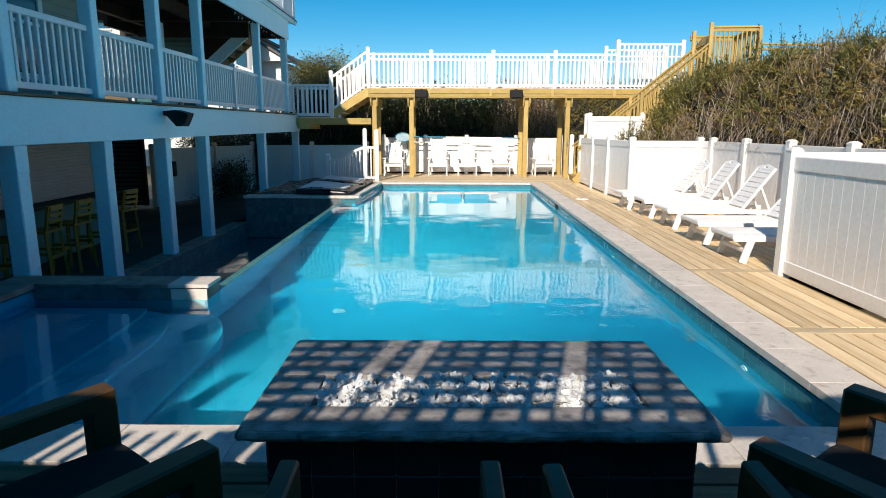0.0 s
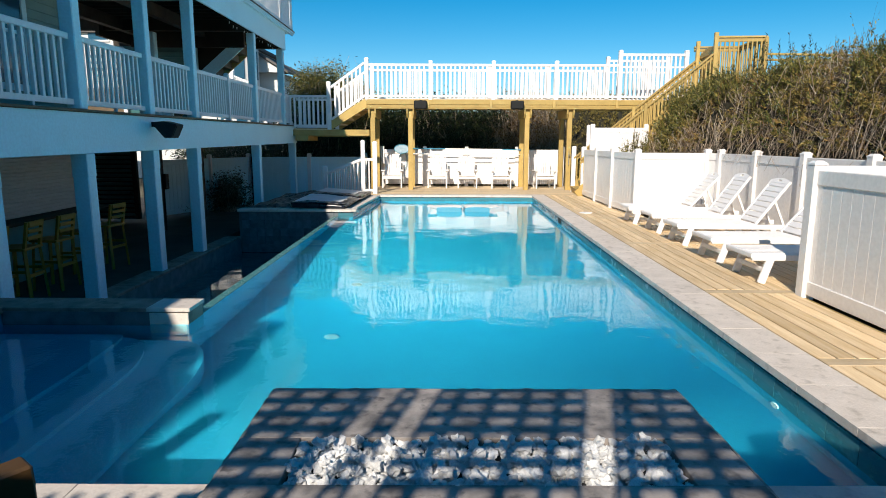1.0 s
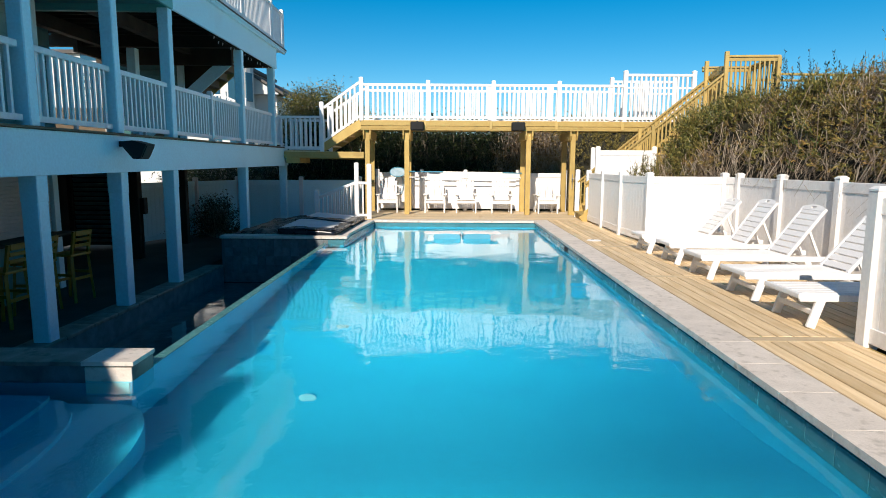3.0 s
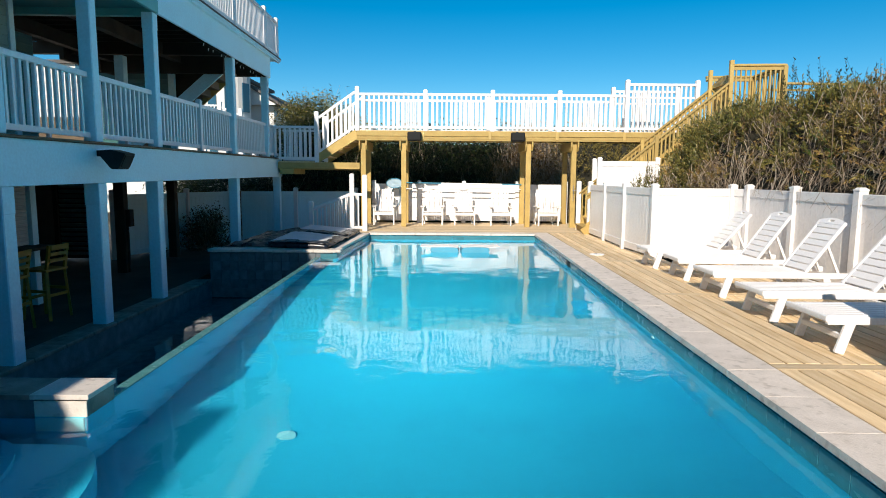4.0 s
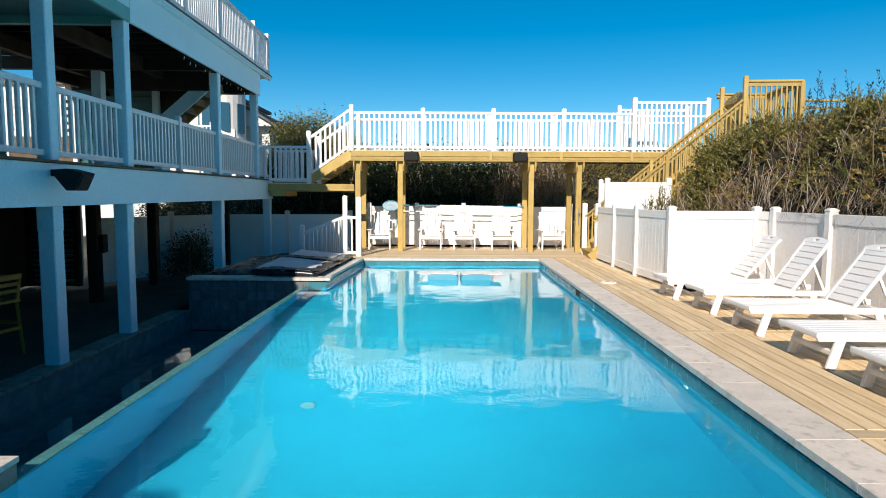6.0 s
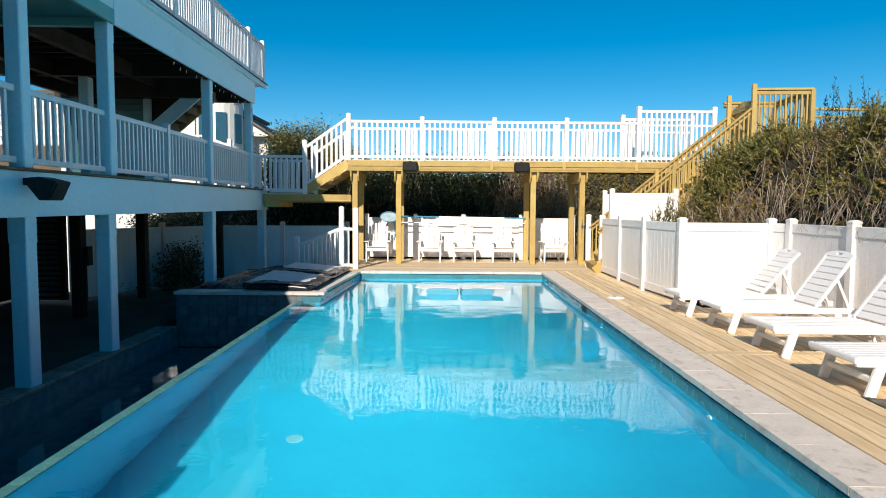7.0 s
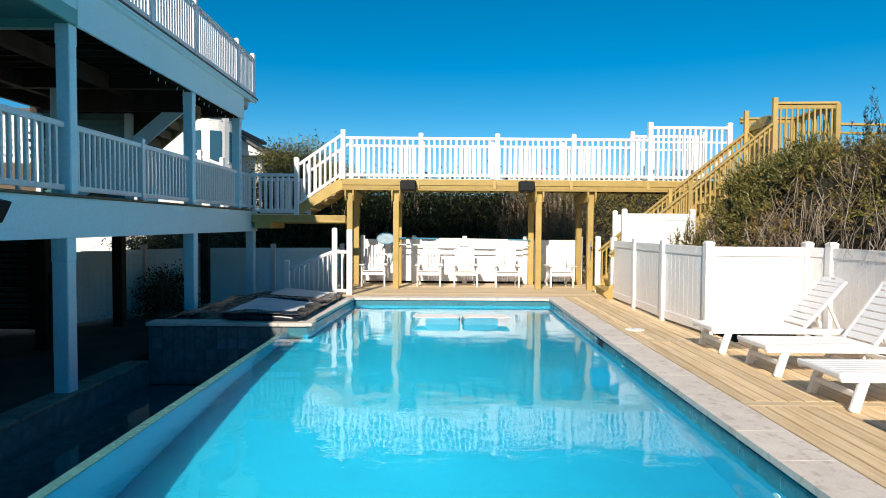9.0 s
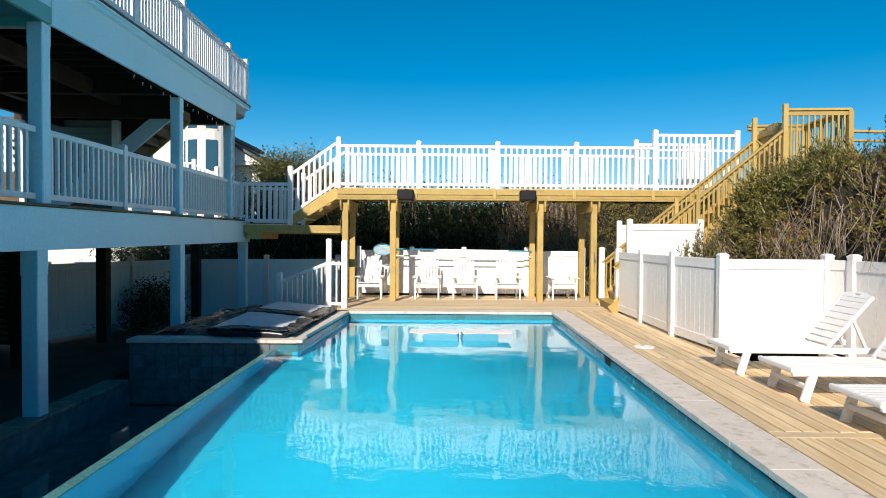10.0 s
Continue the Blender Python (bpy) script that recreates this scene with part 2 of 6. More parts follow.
def rod(bm, p, q, r, seg=8, r2=None):
    p, q = Vector(p), Vector(q)
    m = Matrix.Translation((p + q) / 2) @ (q - p).to_track_quat("Z", "Y").to_matrix().to_4x4()
    bmesh.ops.create_cone(bm, cap_ends=True, segments=seg, radius1=r, radius2=r if r2 is None else r2, depth=(q - p).length, matrix=m)


def bevel(bm, w, seg=1):
    bmesh.ops.bevel(bm, geom=list(bm.edges), offset=w, segments=seg, affect="EDGES", profile=0.6)


def extrude_profile(bm, pts, axis, a, b):
    """A prism of the outline pts (pairs) between a and b along axis 'x' or 'y'."""
    put = (lambda u, v, s: (s, u, v)) if axis == "x" else (lambda u, v, s: (u, s, v))
    lo, hi = ([bm.verts.new(put(u, v, s)) for u, v in pts] for s in (a, b))
    n = len(pts)
    bm.faces.new(lo); bm.faces.new(hi[::-1])
    for i in range(n):
        bm.faces.new((lo[i], hi[i], hi[(i + 1) % n], lo[(i + 1) % n]))
    bmesh.ops.recalc_face_normals(bm, faces=bm.faces)


def mesh_of(name, bm, material):
    bmesh.ops.recalc_face_normals(bm, faces=bm.faces)
    me = bpy.data.meshes.new(name)
    bm.to_mesh(me)
    bm.free()
    me.materials.append(material)
    return me


def part(name, bm, material, parent, label="", at=None):
    """One mesh object under a thing or a part."""
    me = bm if isinstance(bm, bpy.types.Mesh) else mesh_of(name, bm, material)
    ob = new(name, me)
    ob.parent = parent
    if at is not None:
        ob.matrix_basis = at
    return tagged(ob, label)


def thing(name, m, label, category, group="", kind=""):
    ob = new(name)
    ob.empty_display_size = 0.1
    ob.matrix_basis = m
    return tagged(ob, label, category, group, kind)


def solid(name, bm, material, label, category, kind="", m=None, group=""):
    ob = new(name, mesh_of(name, bm, material))
    if m is not None:
        ob.matrix_basis = m
    return tagged(ob, label, category, group, kind)


def B(*args, bev=0.0, seg=1):
    """A bmesh with one box."""
    bm = bmesh.new()
    box(bm, *args)
    if bev:
        bevel(bm, bev, seg)
    return bm


_shared = {}


def block(name, dx, dy, dz, material, bev=0.004):
    """A shared bevelled block, its origin at the middle of its underside."""
    key = (name, round(dx, 4), round(dy, 4), round(dz, 4), material.name)
    if key not in _shared:
        _shared[key] = mesh_of(name, B(-dx / 2, dx / 2, -dy / 2, dy / 2, 0, dz, bev=bev), material)
    return _shared[key]


def T(x, y, z, rz=0.0):
    return pose(x, y, z, 0, 0, rz)


RIGHT = T(2.19, 4.0, 0, -1.1) @ T(-2.19, -4.0, 0)     # the deck side runs a degree off the house side
HOUSE = pose(-4.62, 8.0, 0, 0.45, 0, 0.8) @ T(4.62, -8.0, 0)


def rail_run(parent, p, q, height, material=M_VINYL, gap=0.112, wide=0.038, foot=0.09, top=0.075, cap_w=0.07, mid=None):
    """Balustrade between two posts, from p to q on the floor line (may slope): rails and upright balusters."""
    p, q = Vector(p), Vector(q)
    up = Vector((0, 0, 1))
    bm = bmesh.new(); beam(bm, p + up * (height - top / 2), q + up * (height - top / 2), cap_w, top); bevel(bm, 0.008)
    part("top_rail", bm, material, parent)
    bm = bmesh.new(); beam(bm, p + up * foot, q + up * foot, 0.05, 0.07)
    part("bottom_rail", bm, material, parent)
    flat = Vector((q.x - p.x, q.y - p.y, 0)).length
    n = max(1, int(round(flat / gap)) - 1)
    turn = math.degrees(math.atan2(q.y - p.y, q.x - p.x))
    me = block("baluster", wide, wide, height - top - foot - 0.02, material, 0.005)
    for i in range(n):
        s = p.lerp(q, (i + 1) / (n + 1))
        part("baluster", me, material, parent, at=T(s.x, s.y, s.z + foot + 0.03, turn))


def rail_post(parent, x, y, z, height, material=M_VINYL, w=0.115, rz=0.0, cap=True):
    p = part("post", block("post", w, w, height, material, 0.006), material, parent, at=T(x, y, z, rz))
    if cap:
        key = ("cap", w, material.name)
        if key not in _shared:
            bm = bmesh.new()
            box(bm, -w * 0.53, w * 0.53, -w * 0.53, w * 0.53, 0, 0.018)
            lo = box(bm, -w * 0.5, w * 0.5, -w * 0.5, w * 0.5, 0.018, 0.044)
            for v in lo[4:]:
                v.co.x *= 0.55; v.co.y *= 0.55
            _shared[key] = mesh_of("cap", bm, material)
        part("cap", _shared[key], material, p, at=T(0, 0, height))
    return p


def fence_run(parent, p, q, z0, z1, boards=True, material=M_VINYL, lift=0.06, rail=0.14):
    """Tongue-and-groove vinyl panel between two posts: rails and single boards."""
    p, q = Vector((*p, 0)), Vector((*q, 0))
    d = (q - p); length = d.length
    turn = math.degrees(math.atan2(d.y, d.x))
    at = T(p.x, p.y, 0, turn)
    part("top_rail", B(0.0, length, -0.025, 0.025, z1 - rail, z1, bev=0.006), material, parent, at=at)
    part("bottom_rail", B(0.0, length, -0.025, 0.025, z0 + lift, z0 + lift + rail, bev=0.006), material, parent, at=at)
    n = max(1, int(round(length / 0.155)))
    w = length / n
    me = block("board", w - 0.003, 0.022, z1 - z0 - lift - 2 * rail + 0.02, material, 0.0025)
    core = B(0.0, length, -0.006, 0.006, z0 + lift + rail - 0.005, z1 - rail + 0.005)
    part("backing", core, material, parent, at=at)
    for i in range(n):
        part("board", me, material, parent, at=at @ T((i + 0.5) * w, 0, z0 + lift + rail - 0.01))


def face_up(ob):
    """Turns every face of a flat sheet upwards."""
    b = bmesh.new(); b.from_mesh(ob.data)
    b.normal_update()
    bmesh.ops.reverse_faces(b, faces=[f for f in b.faces if f.normal.z < 0])
    b.to_mesh(ob.data); b.free()

# ---- ground ----
WATER_Z, FLOOR_Z, LOW_Z = -0.15, -1.30, -0.62
bm = bmesh.new()
far, hx0, hx1, hy0, hy1 = 900.0, -5.0, 2.8, 1.6, 19.0
xs, ys = (-far, -40, hx0, hx1, 40, far), (-far, -40, hy0, hy1, 60, far)
grid = {(i, j): bm.verts.new((x, y, LOW_Z - 0.12)) for i, x in enumerate(xs) for j, y in enumerate(ys)}
for i in range(5):
    for j in range(5):
        if (i, j) != (2, 2):
            bm.faces.new((grid[i, j], grid[i + 1, j], grid[i + 1, j + 1], grid[i, j + 1]))
solid("ground", bm, M_SAND, "sandy scrubby coastal ground around the pool", "ground", "structure")

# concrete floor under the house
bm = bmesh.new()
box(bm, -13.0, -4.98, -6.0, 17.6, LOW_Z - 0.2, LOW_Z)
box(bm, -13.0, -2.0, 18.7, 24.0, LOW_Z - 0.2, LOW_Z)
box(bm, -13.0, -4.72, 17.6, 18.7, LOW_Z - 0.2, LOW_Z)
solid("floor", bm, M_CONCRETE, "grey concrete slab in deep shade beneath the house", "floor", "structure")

# ---- pool ----
def rx(x, y):
    return (RIGHT @ Vector((x, y, 0))).x


INNER, OUTER = 2.205, 2.585
pool_outline = [(rx(INNER, 3.1), 3.1), (rx(INNER, 18.25), 18.25), (-1.87, 18.25), (-2.10, 14.45), (-2.43, 14.45), (-2.43, 6.12), (-4.15, 6.12), (-4.15, 3.1)]
pool = new("pool")
tagged(pool, "long rectangular swimming pool with pale blue plaster", "pool", kind="structure")
# floor: shallow by the fire table, falling away to the full depth
BED = ((3.0, 0.38), (4.6, 0.40), (5.8, 0.78), (6.5, 0.93), (7.4, 1.05), (8.5, 1.03), (9.9, 0.88), (11.2, 0.74), (12.1, 0.68), (13.1, 0.62), (18.35, 0.58))   # distance along the pool, depth


def bed_depth(y):
    """Depth of the basin below the water, eased between the soundings."""
    return sum(float(np.interp(y + o, [p[0] for p in BED], [p[1] for p in BED])) for o in (-0.5, -0.25, 0.0, 0.25, 0.5)) / 5


bm = bmesh.new()
extrude_profile(bm, [(3.0 + 15.35 * k / 60, WATER_Z - bed_depth(3.0 + 15.35 * k / 60)) for k in range(61)] + [(18.35, FLOOR_Z - 0.2), (3.0, FLOOR_Z - 0.2)], "x", -2.50, rx(INNER, 18.25) + 0.05)
bf = part("basin_floor", bm, M_PLASTER, pool)
for f in bf.data.polygons:
    f.use_smooth = abs(f.normal.z) > 0.5
part("basin_floor", B(-4.2, -2.501, 3.0, 6.2, FLOOR_Z - 0.2, FLOOR_Z), M_PLASTER, pool)
for i, (x0, y0) in enumerate(pool_outline):
    x1, y1 = pool_outline[(i + 1) % len(pool_outline)]
    weir_side = i == 4
    d = Vector((x1 - x0, y1 - y0, 0)); out = Vector((d.y, -d.x, 0)).normalized() * 0.06
    top = WATER_Z - 0.02 if weir_side else -0.07
    bm = bmesh.new()
    p, q = Vector((x0, y0, 0)) + out, Vector((x1, y1, 0)) + out
    beam(bm, p + Vector((0, 0, (FLOOR_Z + top) / 2)), q + Vector((0, 0, (FLOOR_Z + top) / 2)), 0.12, top - FLOOR_Z)
    part("basin_wall", bm, M_PLASTER, pool)
    if i < 4:
        n = max(1, int(round(d.length / 0.305)))
        w = d.length / n
        me = block("band_tile", w - 0.004, 0.012, 0.25, M_BANDTILE, 0.002)
        turn = math.degrees(math.atan2(d.y, d.x))
        for k in range(n):
            s = Vector((x0, y0, 0)) + d * ((k + 0.5) / n) - out * 0.08
            part("tile", me, M_BANDTILE, pool, at=T(s.x, s.y, -0.325, turn))
# entry steps in the shallow end
def curved_step(edge, z, low):
    """A tread from the far wall to x = edge, its outer corner swept round to the end of the low wall."""
    pts = [(-4.15, 3.1), (edge, 3.1), (edge, 4.9)]
    back = max(edge - 0.45, -2.95)
    pts += [(back + (edge - back) * math.cos(a), 4.9 + 1.02 * math.sin(a)) for a in (radians(9 * k) for k in range(1, 11))] + [(-4.15, 5.92)]
    bm = bmesh.new()
    lo, hi = [bm.verts.new((x, y, low)) for x, y in pts], [bm.verts.new((x, y, z)) for x, y in pts]
    bm.faces.new(lo[::-1]); bm.faces.new(hi)
    for i in range(len(pts)):
        j = (i + 1) % len(pts)
        bm.faces.new((lo[i], lo[j], hi[j], hi[i]))
    return bm


for edge, z in ((-1.98, -0.47), (-2.48, -0.39), (-2.86, -0.30)):
    part("pool_step", curved_step(edge, z, FLOOR_Z), M_PLASTER, pool)
DRAINS = tuple((x, y, WATER_Z - bed_depth(y) - FLOOR_Z) for x, y in ((-1.21, 6.66), (-1.24, 8.76)))
# return fittings and the skimmer mouth
for y in (4.6, 8.6, 12.4):
    bm = bmesh.new(); rod(bm, (rx(INNER, y) - 0.01, y, -0.45), (rx(INNER, y) + 0.02, y, -0.45), 0.045, 14)
    part("return_fitting", bm, M_RESIN, pool)
part("skimmer_mouth", B(-0.01, 0.004, -0.12, 0.12, -0.20, -0.07), M_BLACK, pool, at=T(rx(INNER, 13.5) - 0.02, 13.5, 0))
bm = bmesh.new(); rod(bm, (0, 0, FLOOR_Z), (0, 0, FLOOR_Z + 0.012), 0.075, 20)
drain = mesh_of("main_drain", bm, M_DRAIN)
for x, y, lift in DRAINS:
    part("main_drain", drain, M_DRAIN, pool, at=T(x, y, lift))

bm = bmesh.new()
face = bm.faces.new([bm.verts.new((x, y, WATER_Z)) for x, y in
                     [(rx(INNER, 3.1) + .03, 3.07), (rx(INNER, 18.25) + .03, 18.28), (-1.9, 18.28), (-2.13, 14.48), (-2.50, 14.46), (-2.50, 6.15), (-4.18, 6.15), (-4.18, 3.07)]])
bmesh.ops.triangulate(bm, faces=[face])
water = solid("pool_water", bm, M_WATER, "clear turquoise pool water with a lightly rippled surface", "water", "structure")
face_up(water)
water.visible_shadow = False

# weir: thin mosaic-capped overflow wall
weir = new("weir_wall"); tagged(weir, "overflow wall capped with pale green glass mosaic", "pool wall", kind="structure")
part("core", B(-2.56, -2.50, 6.45, 14.40, -1.25, WATER_Z - 0.037), M_WALLTILE, weir)
me = block("mosaic", 0.094, 0.0996, 0.03, M_WEIRTILE, 0.001)
for k in range(80):
    part("tile", me, M_WEIRTILE, weir, at=T(-2.482, 6.45 + 0.1 * k + 0.05, WATER_Z - 0.026))

# trough beside the weir
trough = new("catch_trough"); tagged(trough, "sunken overflow trough with dark stone-clad walls", "pool trough", kind="structure")
part("trough_floor", B(-4.62, -2.56, 6.45, 14.40, -1.35, -1.25), M_WALLTILE, trough)
part("trough_wall", B(-4.90, -4.62, 6.45, 14.40, -1.35, LOW_Z - 0.02), M_WALLTILE, trough)
me = block("stone", 0.34, 0.60, 0.05, M_STAINSHADESTONE, 0.008)
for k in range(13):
    part("coping_stone", me, M_STAINSHADESTONE, trough, at=T(-4.77, 6.76 + 0.606 * k, LOW_Z - 0.02))
bm = bmesh.new()
bm.faces.new([bm.verts.new(p) for p in ((-4.62, 6.45, -0.93), (-2.56, 6.45, -0.93), (-2.56, 14.4, -0.93), (-4.62, 14.4, -0.93))])
low_water = solid("trough_water", bm, M_WATER, "still dark water in the shaded overflow trough", "water", "structure")
face_up(low_water)
low_water.visible_shadow = False

# ---- coping ----
coping = new("coping"); tagged(coping, "pale travertine coping round the pool edge", "coping", kind="structure")


def stones(p, q, width, side, lap=0.03, length=0.61, z=-0.05, parent=coping, mat=M_STONE, thick=0.055):
    """Stones along the pool edge from p to q, lying on its side 'side' (+1: to the left of the way)."""
    p, q = Vector((*p, 0)), Vector((*q, 0))
    d = q - p
    n = max(1, int(round(d.length / length)))
    w = d.length / n
    nor = Vector((-d.y, d.x, 0)).normalized() * side
    turn = math.degrees(math.atan2(d.y, d.x))
    me = block("stone", w - 0.0025, width, thick, mat, 0.0022)
    for k in range(n):
        s = p + d * ((k + 0.5) / n) + nor * (width / 2 - lap)
        part("stone", me, mat, parent, at=T(s.x, s.y, z + random.uniform(-0.0015, 0.0015), turn))


stones((rx(INNER, 3.1), 3.1), (rx(INNER, 18.25), 18.25), 0.40, -1)
stones((-1.90, 18.25), (rx(INNER, 18.25) + 0.37, 18.25), 0.40, 1)
stones((-4.15, 3.1), (rx(INNER, 3.1) + 0.37, 3.1), 0.37, -1)
stones((-4.15, 2.75), (-4.15, 6.12), 0.40, 1, mat=M_STAINSHADESTONE)
# dark stone along the shaded length, pale stone only on the sunlit end
stones((-4.52, 6.12), (-2.80, 6.12), 0.36, 1, mat=M_STAINSHADESTONE, z=-0.03, thick=0.035)
stones((-2.80, 6.12), (-2.40, 6.12), 0.36, 1, z=-0.03, thick=0.035)
box_wall = B(-4.55, -2.43, 6.15, 6.44, -1.30, -0.032)
part("bed", box_wall, M_PLASTER, coping)
part("bed_end", B(-2.775, -2.425, 6.090, 6.455, FLOOR_Z, -0.166, bev=0.006), M_PLASTER, coping)
part("bed_cap", B(-2.779, -2.421, 6.112, 6.458, -0.165, -0.032, bev=0.004), M_STAINSHADESTONE, coping)
# thin pale facings, added to paint the sunlight on this end of the wall
part("bed_front", B(-2.779, -2.421, 6.100, 6.110, -0.165, -0.045, bev=0.002), M_STONE, coping)
part("bed_front", B(-2.765, -2.435, 6.080, 6.088, -0.43, -0.170, bev=0.002), M_DRAIN, coping)
part("bed_band", B(-4.14, -2.78, 6.10, 6.117, -0.20, -0.034), M_WALLTILE, coping)
part("bed", B(-4.5, -4.27, 2.4, 6.14, -1.30, -0.055), M_WALLTILE, coping)

# ---- spa block behind the weir ----
spa = new("spa_surround"); tagged(spa, "raised spa surround clad in mottled grey stone tile", "spa", kind="structure")
part("core", B(-4.66, -2.20, 14.47, 18.20, -1.2, -0.06), M_WALLTILE, spa)
for r in range(4):
    for k in range(14):
        w = 2.42 / 14
        me = block("tile", w - 0.006, 0.02, 0.176, M_WALLTILE, 0.004)
        part("tile", me, M_WALLTILE, spa, at=T(-4.60 + (k + 0.5) * w, 14.455, -0.24 - 0.181 * r))
stones((-4.68, 14.44), (-2.12, 14.44), 0.36, 1, parent=spa)
stones((-2.10, 14.80), (-1.89, 18.25), 0.36, 1, parent=spa)
part("edge_stone", B(-2.30, -2.02, 14.42, 14.80, -0.05, 0.005, bev=0.009), M_STONE, spa)

# ---- decks ----
deck = new("deck"); tagged(deck, "weathered treated-pine deck boards beside the pool", "deck", kind="structure")
deck.matrix_basis = RIGHT
cross_y = (1.2, 4.76, 6.85, 9.95, 13.1, 18.72)
X0 = OUTER + 0.012
for a, b in zip(cross_y, cross_y[1:]):
    y0, y1 = a + 0.075, b - 0.075
    wide = 5.75 if 6.0 < a < 13.0 else (3.50 if a < 6.0 else 4.05)
    n = int((wide - X0) / 0.146)
    for k in range(n):
        ln = y1 - y0 - 0.006
        yy = (y0 + y1) / 2
        if a > 13 and k > 9:
            continue
        part("board", block("board", 0.1305, ln, 0.03, M_BOARD, 0.005), M_BOARD, deck, at=T(X0 + (k + 0.5) * 0.146, yy, -0.03 + random.uniform(-0.0015, 0.0015)))
    w = n * 0.146
    if 1.3 < a:
        part("board", block("board", w, 0.139, 0.03, M_BOARDX, 0.004), M_BOARDX, deck, at=T(X0 + w / 2, a, -0.03))
part("joist", B(X0 + 0.05, X0 + 0.1, 1.3, 18.7, -0.2, -0.035), M_SHADEWOOD, deck)
for x in (3.2, 3.55, 4.4, 5.6):
    part("joist", B(x, x + 0.05, 6.9, 13.6, -0.2, -0.035), M_SHADEWOOD, deck)
part("edge_joist", B(3.49, 3.535, 1.3, 6.75, -0.22, -0.02), M_TIMBER, deck)
part("skirt", B(OUTER + 0.02, 5.9, 1.3, 18.7, LOW_Z - 0.15, LOW_Z - 0.1), M_SOIL, deck)

fdeck = new("back_deck"); tagged(fdeck, "pine deck behind the pool below the footbridge", "deck", kind="structure")
for k in range(24):
    y = 18.66 + 0.146 * (k + 0.5)
    part("board", block("board", 6.6, 0.134, 0.03, M_BOARDX, 0.004), M_BOARDX, fdeck, at=T(0.95, y, -0.03 + random.uniform(-0.001, 0.001)))
part("fascia", B(-2.36, -2.33, 18.66, 22.15, -0.6, -0.03), M_TIMBER, fdeck)
ndeck = new("front_deck"); tagged(ndeck, "pine deck round the fire table", "deck", kind="structure")
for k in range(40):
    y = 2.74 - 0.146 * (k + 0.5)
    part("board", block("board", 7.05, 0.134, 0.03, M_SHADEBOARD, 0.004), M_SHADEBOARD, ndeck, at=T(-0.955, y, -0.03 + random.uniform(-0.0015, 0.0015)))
part("fascia", B(-4.5, 2.56, -3.1, -3.06, -0.7, -0.03), M_TIMBER, ndeck)

# the house deck behind the camera's start, whose railing and lattice screen shade the fire table
up = new("shade_deck"); tagged(up, "raised house deck with railing and lattice screen", "deck", kind="structure")
SY, DZ = -0.35, 2.05
part("deck_slab", B(-4.50, 6.0, -9.0, SY, DZ - 0.28, DZ), M_SHADEPAINT, up)
part("beam", B(-4.50, 6.0, SY - 0.3, SY - 0.05, DZ - 0.54, DZ - 0.282), M_SHADEPAINT, up)
# unseen walls added behind the start to hold skylight off the fire table
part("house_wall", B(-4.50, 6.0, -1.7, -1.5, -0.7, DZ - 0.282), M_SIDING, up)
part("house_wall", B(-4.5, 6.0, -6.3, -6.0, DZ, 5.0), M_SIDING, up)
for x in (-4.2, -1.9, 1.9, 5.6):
    part("post", B(x - 0.1, x + 0.1, SY - 0.28, SY - 0.08, -0.03, DZ - 0.542), M_SHADEPAINT, up)
part("base_board", B(-1.78, 0.26, SY - 0.03, SY, DZ, 2.175), M_SHADEPAINT, up)
# unseen post, added and widened to keep sun off the left armchair's arm
part("newel", B(-2.08, -1.84, SY - 0.08, SY, DZ, 2.26), M_SHADEPAINT, up)
part("panel", B(0.70, 1.10, SY - 0.03, SY, 2.20, 2.50), M_SHADEPAINT, up)
part("panel", B(0.28, 0.70, SY - 0.03, SY, 2.235, 2.36), M_SHADEPAINT, up)
part("panel", B(1.10, 5.9, SY - 0.03, SY, DZ, 2.56), M_SHADEPAINT, up)
baluster = block("baluster", 0.038, 0.038, 0.20, M_VINYL, 0.004)
for x in [-2.06 - 0.112 * k for k in range(20)] + [0.40]:
    part("baluster", baluster, M_VINYL, up, at=T(x, SY - 0.02, DZ))
for x in (0.83, 0.96):
    part("baluster", baluster, M_VINYL, up, at=T(x, SY - 0.02, DZ))
part("slat", block("slat", 0.40, 0.02, 0.04, M_SHADEPAINT, 0.002), M_SHADEPAINT, up, at=T(0.90, SY, DZ + 0.055))
part("stair_post", B(-2.93, -2.80, SY - 0.06, SY, DZ, 2.68, bev=0.006), M_SHADEPAINT, up)
bm = bmesh.new(); beam(bm, (-2.86, SY - 0.02, 2.37), (-4.3, SY - 0.02, 2.02), 0.06, 0.07); part("stair_rail", bm, M_SHADEPAINT, up)
# lattice: uprights with open slots between the panels, and cross slats
slots = ((-1.130, 0.050), (-0.968, 0.050), (-0.27, 0.058))
x = -1.76
while x < 0.30:
    if not any(abs(x - c) < h + 0.02 for c, h in slots):
        part("slat", block("slat", 0.041, 0.02, 0.62, M_SHADEPAINT, 0.002), M_SHADEPAINT, up, at=T(x, SY - 0.02, 2.10))
    x += 0.133
edges = [-1.78]
for c, h in slots:
    edges += [c - h, c + h]
edges.append(0.28)
